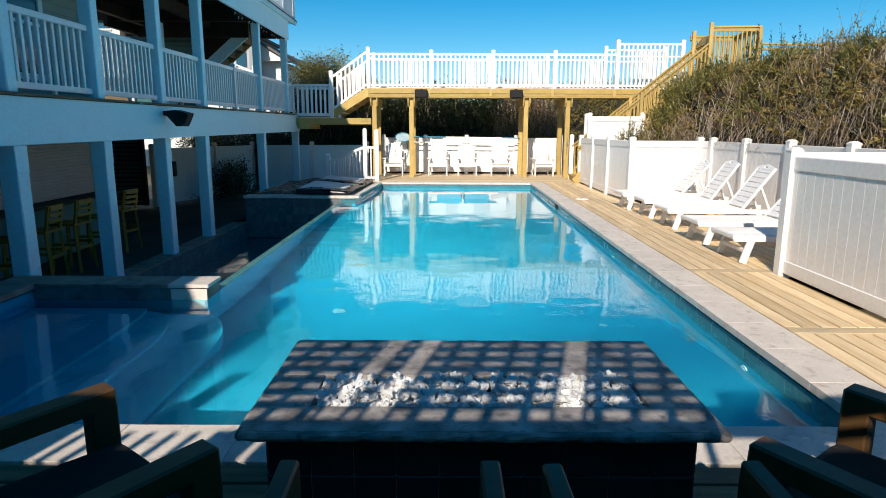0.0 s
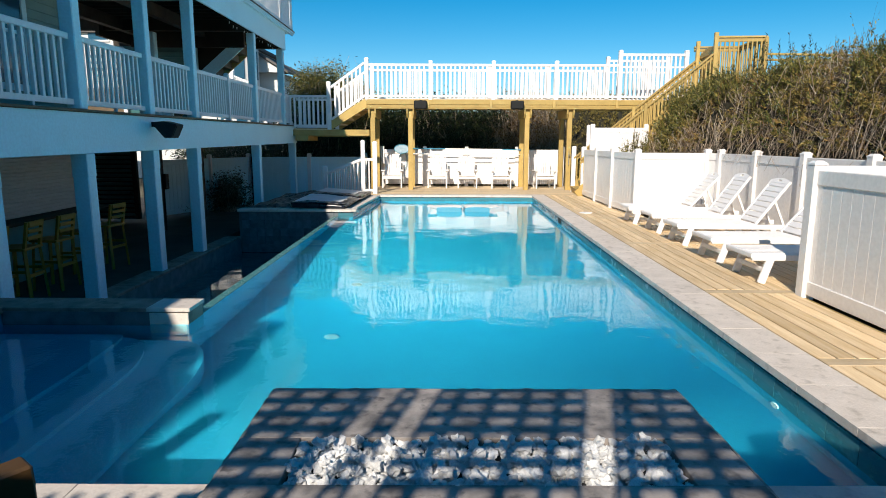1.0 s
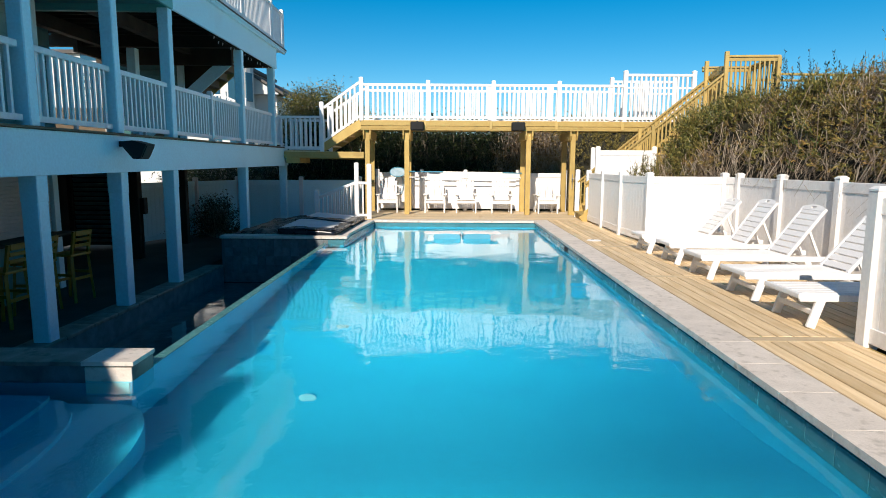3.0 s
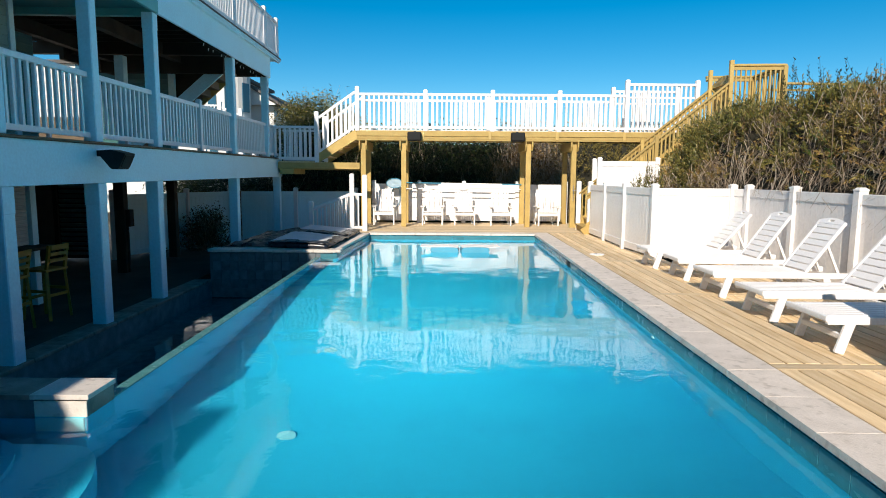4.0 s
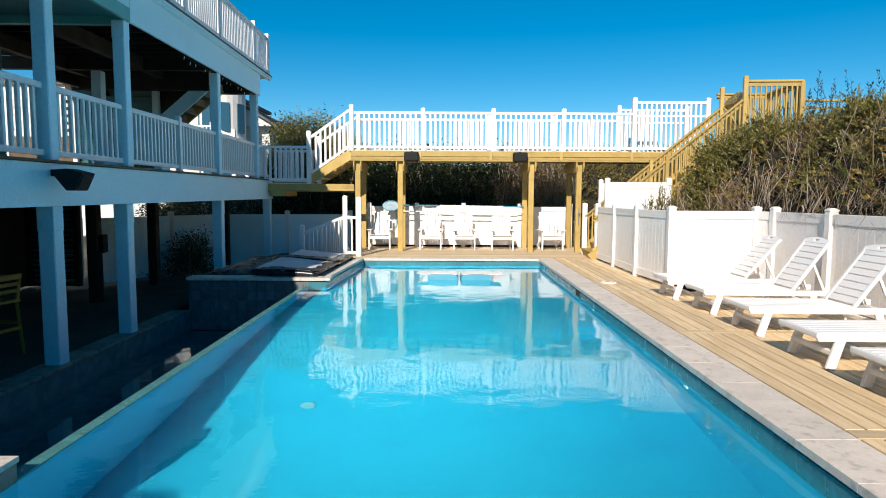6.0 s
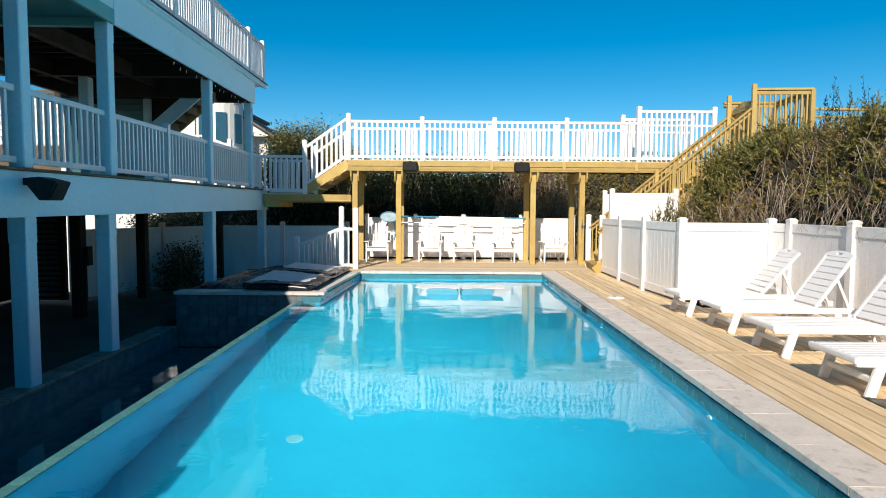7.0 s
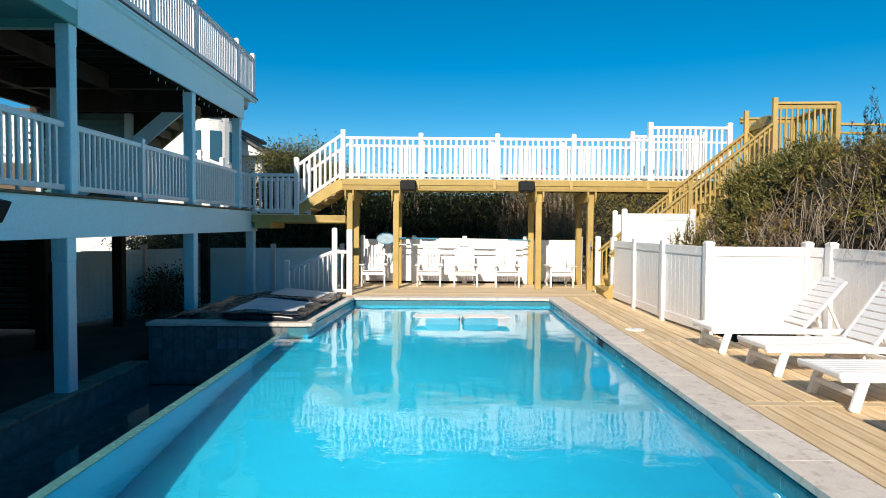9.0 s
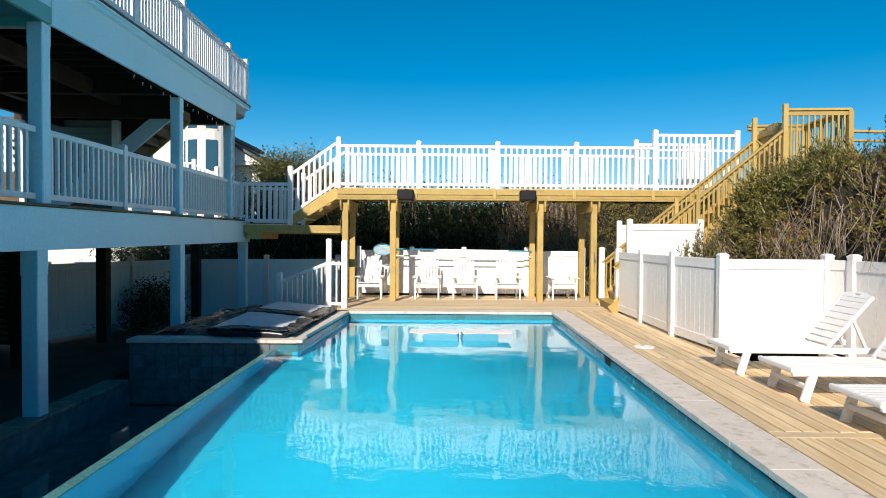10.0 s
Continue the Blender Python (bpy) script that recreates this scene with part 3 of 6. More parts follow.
for a, b in zip(edges[0::2], edges[1::2]):
    if b - a > 0.06:
        for r in range(7):
            part("slat", block("slat", b - a, 0.02, 0.047, M_SHADEPAINT, 0.002), M_SHADEPAINT, up, at=T((a + b) / 2, SY, 2.2255 + 0.079 * r))
        for e in (a, b):
            part("slat", block("slat", 0.02, 0.02, 0.62, M_SHADEPAINT, 0.002), M_SHADEPAINT, up, at=T(e, SY - 0.02, 2.10))
    else:
        part("slat", block("slat", 0.062, 0.02, 0.62, M_SHADEPAINT, 0.002), M_SHADEPAINT, up, at=T((a + b) / 2, SY, 2.10))

# ---- house beside the pool ----
FX = -4.62                      # face of the columns
house = new("house"); tagged(house, "white-trimmed raised beach house with open ground floor and porch", "house", kind="structure")
house.matrix_basis = HOUSE
LOWC = (1.5, 3.33, 5.15, 6.97, 8.79, 10.72, 12.55, 16.75, 20.82)
UPC = (1.5, 3.33, 5.15, 6.98, 8.78, 10.74, 12.66, 16.74, 19.70)
for y in LOWC:
    c = part("column", block("column", 0.20, 0.20, 1.465 - LOW_Z, M_SHADEPAINT, 0.012), M_SHADEPAINT, house, at=T(FX - 0.10, y - 0.10, LOW_Z - 0.12))
    part("capital", block("capital", 0.208, 0.208, 0.30, M_SHADEPAINT, 0.008), M_SHADEPAINT, c, at=T(0, 0, 1.465 - LOW_Z - 0.30))
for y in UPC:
    c = part("column", block("column", 0.18, 0.17, 4.06 - 1.90, M_SHADEPAINT, 0.012), M_SHADEPAINT, house, at=T(FX - 0.105, y - 0.085, 1.90))
    part("capital", block("capital", 0.187, 0.177, 0.26, M_SHADEPAINT, 0.008), M_SHADEPAINT, c, at=T(0, 0, 4.06 - 1.90 - 0.26))
part("fascia", B(FX - 0.03, FX + 0.02, -9.0, 20.90, 1.345, 1.862, bev=0.006), M_SHADEPAINT, house)
part("fascia", B(-9.0, FX - 0.032, 20.86, 20.90, 1.345, 1.862), M_SHADEPAINT, house)
part("beam", B(FX - 0.26, FX - 0.034, -9.0, 20.85, 1.345, 1.80), M_SHADEPAINT, house)
part("deck_edge", B(FX - 0.30, FX + 0.06, -9.0, 20.94, 1.866, 1.898, bev=0.005), M_DARKBOARD, house)
part("porch_floor", B(-9.2, FX - 0.302, -9.0, 20.94, 1.80, 1.896), M_SHADEWOOD, house)
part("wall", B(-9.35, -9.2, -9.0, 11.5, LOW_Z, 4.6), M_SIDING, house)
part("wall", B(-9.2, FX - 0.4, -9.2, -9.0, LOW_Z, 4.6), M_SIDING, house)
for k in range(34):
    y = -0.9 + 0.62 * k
    part("joist", B(-9.1, FX - 0.27, y, y + 0.05, 1.52, 1.798), M_SHADEWOOD, house)
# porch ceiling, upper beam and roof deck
part("fascia", B(FX - 0.02, FX + 0.03, 12.62, 19.76, 4.06, 4.655, bev=0.006), M_SHADEPAINT, house)
part("fascia", B(-9.2, FX - 0.022, 19.72, 19.76, 4.10, 4.655), M_SHADEPAINT, house)
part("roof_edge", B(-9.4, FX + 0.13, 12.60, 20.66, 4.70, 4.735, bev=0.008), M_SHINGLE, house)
part("drip_board", B(-9.4, FX + 0.115, 12.60, 20.66, 4.66, 4.698), M_SHADEPAINT, house)
part("roof_edge", B(FX + 0.03, FX + 0.10, 12.64, 20.58, 4.60, 4.656), M_SHADEPAINT, house)
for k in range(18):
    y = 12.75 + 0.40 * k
    part("joist", B(-9.1, FX - 0.03, y, y + 0.05, 4.34, 4.655), M_SHADEWOOD, house)
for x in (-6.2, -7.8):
    part("beam", B(x - 0.08, x + 0.08, 12.7, 19.5, 4.08, 4.34), M_SHADEWOOD, house)
part("beam", B(-9.1, FX - 0.03, 16.4, 16.56, 4.08, 4.335), M_SHADEWOOD, house)
# enclosed upper storey towards the camera, with teal trim and soffit
part("soffit", B(-9.2, FX - 0.03, -9.0, 12.60, 4.12, 4.20), M_TEAL, house)
part("trim", B(FX - 0.02, FX + 0.04, -9.0, 12.60, 4.06, 4.26, bev=0.006), M_TEALTRIM, house)
part("trim", B(-9.2, FX - 0.022, 12.50, 12.60, 4.00, 4.118), M_TEALTRIM, house)
part("wall", B(-9.2, FX + 0.02, -9.0, 12.61, 4.265, 4.655), M_SHADEPAINT, house)
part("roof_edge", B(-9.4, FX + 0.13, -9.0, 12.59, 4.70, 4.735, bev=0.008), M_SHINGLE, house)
part("drip_board", B(-9.4, FX + 0.115, -9.0, 12.59, 4.66, 4.698), M_SHADEPAINT, house)
part("wall", B(-9.2, -6.3, -9.0, 11.6, 4.737, 6.7), M_SIDING, house)
part("roof", B(-9.5, -6.0, -9.3, 11.9, 6.702, 6.82), M_SHINGLE, house)
# unseen blocks on the roof, added to throw shade over the pool steps
part("dormer", B(-6.25, FX + 0.12, -5.8, -4.4, 4.737, 6.0), M_SIDING, house)
part("dormer", B(-6.25, FX + 0.12, -4.398, -2.9, 4.737, 5.62), M_SIDING, house)
# recessed porch wall with door trim
part("wall", B(-8.3, -8.2, 11.0, 15.1, 1.9, 4.34), M_TEAL, house)
for k in range(16):
    part("clapboard", B(-8.2, -8.182, 11.0, 15.1, 1.95 + 0.145 * k, 1.95 + 0.145 * k + 0.135, bev=0.003), M_TEAL, house)
part("ceiling", B(-9.2, FX - 0.05, 12.62, 19.71, 4.60, 4.655), M_SHADEWOOD, house)
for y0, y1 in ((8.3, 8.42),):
    part("trim", B(-6.62, -6.5, y0, y1, 1.9, 4.12), M_SHADEPAINT, house)
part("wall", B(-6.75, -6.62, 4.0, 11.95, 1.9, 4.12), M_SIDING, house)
part("trim", B(-6.76, -6.58, 11.95, 12.07, 1.9, 4.12), M_SHADEPAINT, house)
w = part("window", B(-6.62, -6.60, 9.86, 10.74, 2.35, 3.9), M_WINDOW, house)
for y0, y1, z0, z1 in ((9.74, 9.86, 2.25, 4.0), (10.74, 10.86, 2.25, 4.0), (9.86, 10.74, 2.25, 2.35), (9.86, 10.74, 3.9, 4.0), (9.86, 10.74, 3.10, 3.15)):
    part("frame", B(-6.62, -6.575, y0, y1, z0, z1, bev=0.004), M_SHADEPAINT, w)
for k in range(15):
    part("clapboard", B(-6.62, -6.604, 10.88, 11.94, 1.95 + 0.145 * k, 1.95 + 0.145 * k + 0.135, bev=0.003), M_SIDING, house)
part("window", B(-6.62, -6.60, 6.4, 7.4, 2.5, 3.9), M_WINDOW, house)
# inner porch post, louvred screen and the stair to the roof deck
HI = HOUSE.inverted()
part("column", B(-0.10, 0.10, -0.10, 0.10, 1.9, 4.10, bev=0.01), M_SHADEPAINT, house, at=HI @ T(-7.17, 16.3, 0))
part("wall", B(-9.5, -7.24, 19.06, 19.12, 1.9, 4.33), M_SHADEWOOD, house, at=HI)
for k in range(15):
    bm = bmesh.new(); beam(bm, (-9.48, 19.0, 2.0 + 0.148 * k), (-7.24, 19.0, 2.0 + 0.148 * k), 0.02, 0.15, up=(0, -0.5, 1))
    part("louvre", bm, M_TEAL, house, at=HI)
# near-black panels added to fill the shaded gaps above lattice and stringer
part("wall", B(-8.3, -8.2, 16.2, 19.1, 3.92, 4.60), M_SHADEWOOD, house)
bm = bmesh.new(); extrude_profile(bm, [(-7.235, 4.33), (-5.7, 4.33), (-5.95, 4.10), (-6.7, 3.47), (-7.235, 3.0)], "y", 19.06, 19.12); part("wall", bm, M_SHADEWOOD, house, at=HI)
part("trim", B(-7.26, -7.10, 18.93, 19.05, 1.9, 4.14, bev=0.006), M_SHADEPAINT, house, at=HI)
part("header", B(-8.18, -5.25, 17.36, 17.46, 3.90, 4.33), M_SHADEWOOD, house, at=HI)
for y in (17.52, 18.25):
    bm = bmesh.new(); beam(bm, (-7.75, y, 2.03), (-5.35, y, 4.07), 0.05, 0.29); part("stringer", bm, M_SHADEPAINT if y < 18 else M_TIMBER, house, at=HI)
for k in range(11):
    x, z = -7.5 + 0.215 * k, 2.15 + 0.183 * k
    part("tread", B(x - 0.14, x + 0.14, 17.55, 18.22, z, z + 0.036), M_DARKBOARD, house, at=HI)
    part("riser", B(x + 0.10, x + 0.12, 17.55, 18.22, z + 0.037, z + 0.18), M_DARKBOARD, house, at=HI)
part("end_beam", B(-9.1, FX - 0.04, 19.50, 19.71, 4.08, 4.60), M_SHADEWOOD, house)

# string of small lights along the porch beam and round the end column
lights = thing("string_lights", HOUSE, "string of small white icicle lights, unlit, on the porch end", "string lights")
bm = bmesh.new(); rod(bm, (FX - 0.06, 14.6, 4.045), (FX - 0.06, 19.5, 4.045), 0.004, 5); part("cable", bm, M_BLACK, lights)
bm = bmesh.new(); rod(bm, (0, 0, -0.055), (0, 0, 0.0), 0.006, 6, 0.010); bulb = mesh_of("bulb", bm, M_RESIN)
for k in range(13):
    part("bulb", bulb, M_RESIN, lights, at=pose(FX - 0.06 - 0.03 * (k % 3), 14.9 + 0.36 * k, 4.045 - 0.03 * (k % 2), 8 * (k % 3 - 1), 6, 0))
bm = bmesh.new(); rod(bm, (0, 0, 0), (0, 0.05, 0.14), 0.011, 6); strand = mesh_of("strand", bm, M_RESIN)
for k in range(9):
    part("strand", strand, M_RESIN, lights, at=pose(FX + 0.003, 19.53 + 0.03 * (k % 2), 2.1 + 0.215 * k, 0, 0, 0))

# porch railings
porch_rail = thing("porch_railing", HOUSE, "white porch balustrade with square balusters above the pool", "railing")
stops = (-1.0, *UPC)
for a, b in zip(stops, stops[1:]):
    y0, y1 = (a if a < 0 else a), b - 0.20
    if b > 16 and b < 17:
        rail_post(porch_rail, FX - 0.105, 14.62, 1.90, 0.97, w=0.10)
        rail_run(porch_rail, (FX - 0.105, y0, 1.9), (FX - 0.105, 14.56, 1.9), 0.92, gap=0.140, wide=0.045)
        rail_run(porch_rail, (FX - 0.105, 14.68, 1.9), (FX - 0.105, y1, 1.9), 0.92, gap=0.140, wide=0.045)
    else:
        rail_run(porch_rail, (FX - 0.105, y0, 1.9), (FX - 0.105, y1, 1.9), 0.92, gap=0.140, wide=0.045)
    part("foot_block", block("foot_block", 0.045, 0.045, 0.06, M_VINYL, 0.004), M_VINYL, porch_rail, at=T(FX - 0.105, (y0 + y1) / 2, 1.898))
rail_run(porch_rail, (FX - 0.105, 19.72, 1.9), (FX - 0.105, 20.86, 1.9), 0.92, gap=0.140, wide=0.045)

roof_rail = thing("roof_deck_railing", HOUSE, "white balustrade round the sunlit upper roof deck", "railing")
tops = (7.3, 9.1, 10.9, 12.8, 14.70, 16.60, 19.22, 20.52)
for y in tops:
    rail_post(roof_rail, FX + 0.03, y, 4.735, 1.08, w=0.11)
for a, b in zip(tops, tops[1:]):
    rail_run(roof_rail, (FX + 0.03, a + 0.06, 4.735), (FX + 0.03, b - 0.06, 4.735), 1.02)
for x0, x1 in ((FX + 0.02, -6.2), (-6.3, -8.0)):
    rail_run(roof_rail, (x0, 20.52, 4.735), (x1, 20.52, 4.735), 1.02)
    rail_post(roof_rail, x1 - 0.05, 20.52, 4.735, 1.08, w=0.11)

# ---- beneath the house ----
bar = thing("bar", HOUSE, "poolside bar under the house with its roller shutter lowered", "bar")
# front given the darker teal in place of shade
part("counter_front", B(-6.55, -6.45, 4.0, 11.88, LOW_Z, 0.29), M_TEAL, bar)
part("counter_top", B(-6.62, -6.12, 3.9, 11.93, 0.29, 0.34, bev=0.008), M_SHADEWOOD, bar)
sh = part("shutter", B(-6.44, -6.43, 4.0, 11.78, 0.35, 1.52), M_SHUTTER, bar, "grey-white slatted roller shutter, closed")
for k in range(21):
    part("slat", block("slat", 0.02, 7.76, 0.050, M_SHUTTER, 0.008), M_SHUTTER, sh, at=T(-6.42, 7.89, 0.36 + 0.055 * k))
part("side_trim", B(-6.5, -6.36, 11.79, 11.93, LOW_Z, 1.52), M_SHADEPAINT, bar)
part("back_wall", B(-9.2, -6.56, 11.79, 11.89, LOW_Z, 1.52), M_SIDING, bar)

door = thing("door_1", HOUSE, "dark louvred storage door under the house", "door", kind="structure")
part("head", B(-9.18, -8.00, 17.10, 17.16, 1.5, 1.798), M_SHADEWOOD, door)
part("leaf", B(-9.10, -8.08, 17.10, 17.14, LOW_Z, 1.45), M_BLACK, door)
for k in range(17):
    bm = bmesh.new(); beam(bm, (-9.04, 17.085, LOW_Z + 0.12 + 0.115 * k), (-8.14, 17.085, LOW_Z + 0.12 + 0.115 * k), 0.02, 0.09, up=(0, -0.75, 1))
    part("louvre", bm, M_TEAL, door)
for x in (-9.13, -8.05):
    part("frame", B(x - 0.05, x + 0.05, 17.04, 17.16, LOW_Z, 1.5), M_SHADEWOOD, door)
under = new("understorey"); tagged(under, "pilings and partition walls, shade-darkened, beneath the raised house", "house", kind="structure"); under.matrix_basis = HOUSE
# walls coloured near-black to stand for the darkness under the house
part("wall", B(-9.35, -9.2, 11.5, 17.4, LOW_Z, 1.798), M_SHADEWOOD, under)
part("wall", B(-9.199, -7.4, 12.05, 12.2, LOW_Z, 1.52), M_SHADEWOOD, under)
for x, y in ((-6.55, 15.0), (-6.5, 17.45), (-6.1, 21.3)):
    part("piling", B(x - 0.10, x + 0.10, y - 0.10, y + 0.10, LOW_Z, 1.52, bev=0.01), M_SHADEWOOD, under)
part("meter_box", B(-6.44, -6.34, 14.93, 15.10, 0.35, 0.70, bev=0.01), M_BLACK, under)
bm = bmesh.new(); rod(bm, (-6.42, 14.96, -0.6), (-6.42, 14.96, 0.36), 0.02); part("conduit", bm, M_BLACK, under)

low_fence = thing("lower_fence", Matrix(), "white vinyl privacy fence in the shade beyond the house", "fence")
pts = [(-8.06, 17.35), (-7.2, 19.7), (-6.5, 21.3), (-4.6, 21.8), (-2.75, 22.2)]
for p, q in zip(pts, pts[1:]):
    # panels take the shade-tinted paint in place of the posts' vinyl
    fence_run(low_fence, p, q, LOW_Z, 0.98, material=M_SHADEPAINT)
for p in pts:
    rail_post(low_fence, *p, LOW_Z, 1.68, w=0.125)

# speaker on the fascia
sp = thing("outdoor_speaker", HOUSE @ T(FX + 0.06, 10.50, 1.735, -90), "black wedge-shaped outdoor speaker bracketed to the house beam", "speaker")
bm = bmesh.new()
extrude_profile(bm, [(0.0, -0.01), (0.02, 0.05), (0.2, 0.06), (0.40, 0.01), (0.30, -0.20), (0.19, -0.20)], "x", -0.15, 0.15)
for v in bm.verts:
    v.co.x *= 0.40 + 0.60 * min(1.0, max(0.0, v.co.y) / 0.24)
bevel(bm, 0.016, 2)
part("cabinet", bm, M_BLACK, sp)
bm = bmesh.new(); beam(bm, (-0.12, 0.356, -0.093), (0.12, 0.356, -0.093), 0.012, 0.17, up=(0, 0.1, 0.21)); part("grille", bm, M_BLACK, sp)
part("bracket", B(-0.025, 0.025, -0.045, 0.03, -0.03, 0.05, bev=0.006), M_BLACK, sp)

# bar stools
def stool(m):
    s = thing("bar_stool", m, "yellow painted wooden bar stool pulled up to the bar", "stool", "bar stools")
    legs = ((-0.17, -0.17), (0.17, -0.17), (-0.17, 0.17), (0.17, 0.17))
    for lx, ly in legs:
        bm = bmesh.new()
        back = ly > 0
        beam(bm, (lx * 1.18, ly * 1.25, 0), (lx, ly, 0.72), 0.042, 0.034); 
        part("leg", bm, M_YELLOW, s)
        if back:
            bm = bmesh.new(); beam(bm, (lx, ly, 0.70), (lx * 1.0, ly + 0.07, 1.08), 0.042, 0.034); part("upright", bm, M_YELLOW, s)
    part("seat", B(-0.21, 0.21, -0.21, 0.20, 0.70, 0.735, bev=0.012, seg=2), M_YELLOW, s)
    for z, h in ((0.86, 0.05), (0.95, 0.05), (1.045, 0.075)):
        yy = 0.19 + (z - 0.72) * 0.19
        part("back_slat", B(-0.155, 0.155, yy - 0.012, yy + 0.012, z - h / 2, z + h / 2, bev=0.006), M_YELLOW, s)
    for y, z in ((-0.195, 0.30), (0.195, 0.36)):
        part("rung", B(-0.18, 0.18, y - 0.012, y + 0.012, z - 0.02, z + 0.02), M_YELLOW, s)
    for x in (-0.19, 0.19):
        part("rung", B(x - 0.012, x + 0.012, -0.19, 0.19, 0.40, 0.44), M_YELLOW, s)
    return s


st = stool(HOUSE @ pose(-5.72, 8.05, LOW_Z, 0, 0, -92))
for k, (y, r) in enumerate(((8.75, -88), (9.45, -94), (10.15, -86), (10.95, -100))):
    copy_thing(st, HOUSE @ pose(-5.72 + 0.03 * (k % 2), y, LOW_Z, 0, 0, r))

# sunlit lattice beyond the porch opening
lattice = thing("lattice_panel", T(-10.02, 18.85, 0, 4), "bright white lattice panel on a neighbouring deck", "lattice")
for k in range(9):
    part("slat", B(-0.72 + 0.175 * k, -0.64 + 0.175 * k, -0.01, 0.01, 2.98, 4.02), M_VINYL, lattice)
# dark board added for the shaded lower half of the lattice
part("skirt_panel", B(-0.80, 0.80, -0.02, 0.02, 1.6, 2.97), M_DARKBOARD, lattice)
part("floor_edge", B(-0.80, 0.80, -0.05, 0.03, 1.35, 1.58), M_VINYL, lattice)
for k in range(6):
    part("slat", B(-0.80, 0.80, -0.032, -0.012, 3.0 + 0.178 * k, 3.1 + 0.178 * k), M_VINYL, lattice)
for x in (-0.82, 0.82):
    rail_post(lattice, x, 0.0, LOW_Z - 0.12, 4.82, w=0.11)

# ---- neighbouring house ----
nb = thing("neighbour_house", T(0, 0, 0), "white neighbouring beach house with a round window bay", "house")
part("wall", B(-26.0, -12.9, 38.0, 50.0, LOW_Z - 0.1, 7.6), M_FARWALL, nb)
part("wing", B(-12.9, -10.0, 40.0, 50.0, LOW_Z - 0.1, 5.6), M_FARWALL, nb)
bm = bmesh.new(); extrude_profile(bm, [(-12.9, 6.60), (-11.2, 6.60), (-9.4, 5.5), (-9.4, 5.62), (-11.1, 6.72), (-12.9, 6.72)], "y", 39.2, 50.6); part("roof", bm, M_SHINGLE, nb)
bm = bmesh.new(); extrude_profile(bm, [(-12.9, 5.58), (-9.75, 5.58), (-9.75, 5.66), (-11.22, 6.56), (-12.9, 6.56)], "y", 39.4, 39.6); part("gable", bm, M_FARWALL, nb)
part("roof", B(-26.3, -12.6, 37.8, 50.2, 7.6, 7.8), M_SHINGLE, nb)
bm = bmesh.new(); rod(bm, (-12.2, 38.4, LOW_Z - 0.1), (-12.2, 38.4, 8.1), 1.25, 24); part("bay", bm, M_FARWALL, nb)
bm = bmesh.new(); rod(bm, (-12.2, 38.4, 8.1), (-12.2, 38.4, 8.5), 1.75, 24, 1.85); part("bay_eave", bm, M_FARWALL, nb)
for zz, hh in ((2.2, 1.5), (5.0, 1.6), (7.2, 0.8)):
    for k in range(5):
        a = radians(-205 + 46 * k)
        w = part("window", B(-0.28, 0.28, -0.03, 0.04, 0, hh, bev=0.01), M_WINDOW, nb, at=pose(-12.2 + 1.24 * math.cos(a), 38.4 + 1.24 * math.sin(a), zz, 0, 0, math.degrees(a) - 90))
        part("frame", B(-0.34, 0.34, -0.05, 0.0, -0.08, 0.0), M_FARWALL, w)
    for x in (-15.6, -17.6, -20.0):
        w = part("window", B(x - 0.55, x + 0.55, 37.96, 38.02, zz, zz + hh), M_WINDOW, nb)
        part("sill", B(x - 0.65, x + 0.65, 37.92, 37.99, zz - 0.1, zz), M_FARWALL, w)
nd = thing("neighbour_deck", T(0, 0, 0), "sunlit white raised deck of the neighbouring house", "deck")
part("fascia", B(-20.0, -8.2, 29.9, 30.0, 0.55, 1.25), M_FARWALL, nd)
part("floor", B(-20.0, -8.2, 30.0, 34.0, 1.1, 1.24), M_BOARD, nd)
for k in range(7):
    rail_post(nd, -19.4 + 1.85 * k, 30.0, 1.25, 1.2, w=0.16)
    part("support", B(-19.5 + 1.85 * k, -19.3 + 1.85 * k, 30.05, 30.25, LOW_Z - 0.12, 1.1), M_FARWALL, nd)
for k in range(6):
    rail_run(nd, (-19.3 + 1.85 * k, 30.0, 1.25), (-17.65 + 1.85 * k, 30.0, 1.25), 1.05, gap=0.15, wide=0.05)
# its upper deck
part("fascia", B(-20.4, -9.68, 30.0, 30.08, 3.1, 3.5), M_FARWALL, nd)
part("floor", B(-20.4, -9.68, 30.09, 34.0, 3.36, 3.5), M_BOARD, nd)
for k in range(7):
    rail_post(nd, -19.73 + 1.66 * k, 30.04, 3.5, 1.15, w=0.16)
    if k < 6:
        rail_run(nd, (-19.63 + 1.66 * k, 30.04, 3.5), (-18.17 + 1.66 * k, 30.04, 3.5), 1.05, gap=0.15, wide=0.05)
rail_post(nd, -8.87, 30.04, 1.25, 3.1, w=0.16)
rail_run(nd, (-9.7, 30.04, 3.42), (-8.93, 30.04, 3.1), 1.05, gap=0.15, wide=0.05)

# ---- fences on the deck side ----
FH = 1.30
deck_fence = thing("deck_fence", RIGHT, "white vinyl privacy fence stepping back round the loungers", "fence", "deck fence")
run = [(3.62, 18.35), (3.64, 16.75), (3.64, 15.1), (3.75, 13.55)]
for p, q in zip(run, run[1:]):
    fence_run(deck_fence, p, q, -0.02, FH)
for p in run:
    rail_post(deck_fence, *p, -0.02, FH + 0.06, w=0.125)
fence_run(deck_fence, (3.75, 13.55), (5.18, 13.55), -0.02, FH)
run = [(5.18, 13.55), (5.29, 13.15), (5.26, 11.6), (5.25, 10.05), (5.25, 8.5), (5.25, 6.79)]
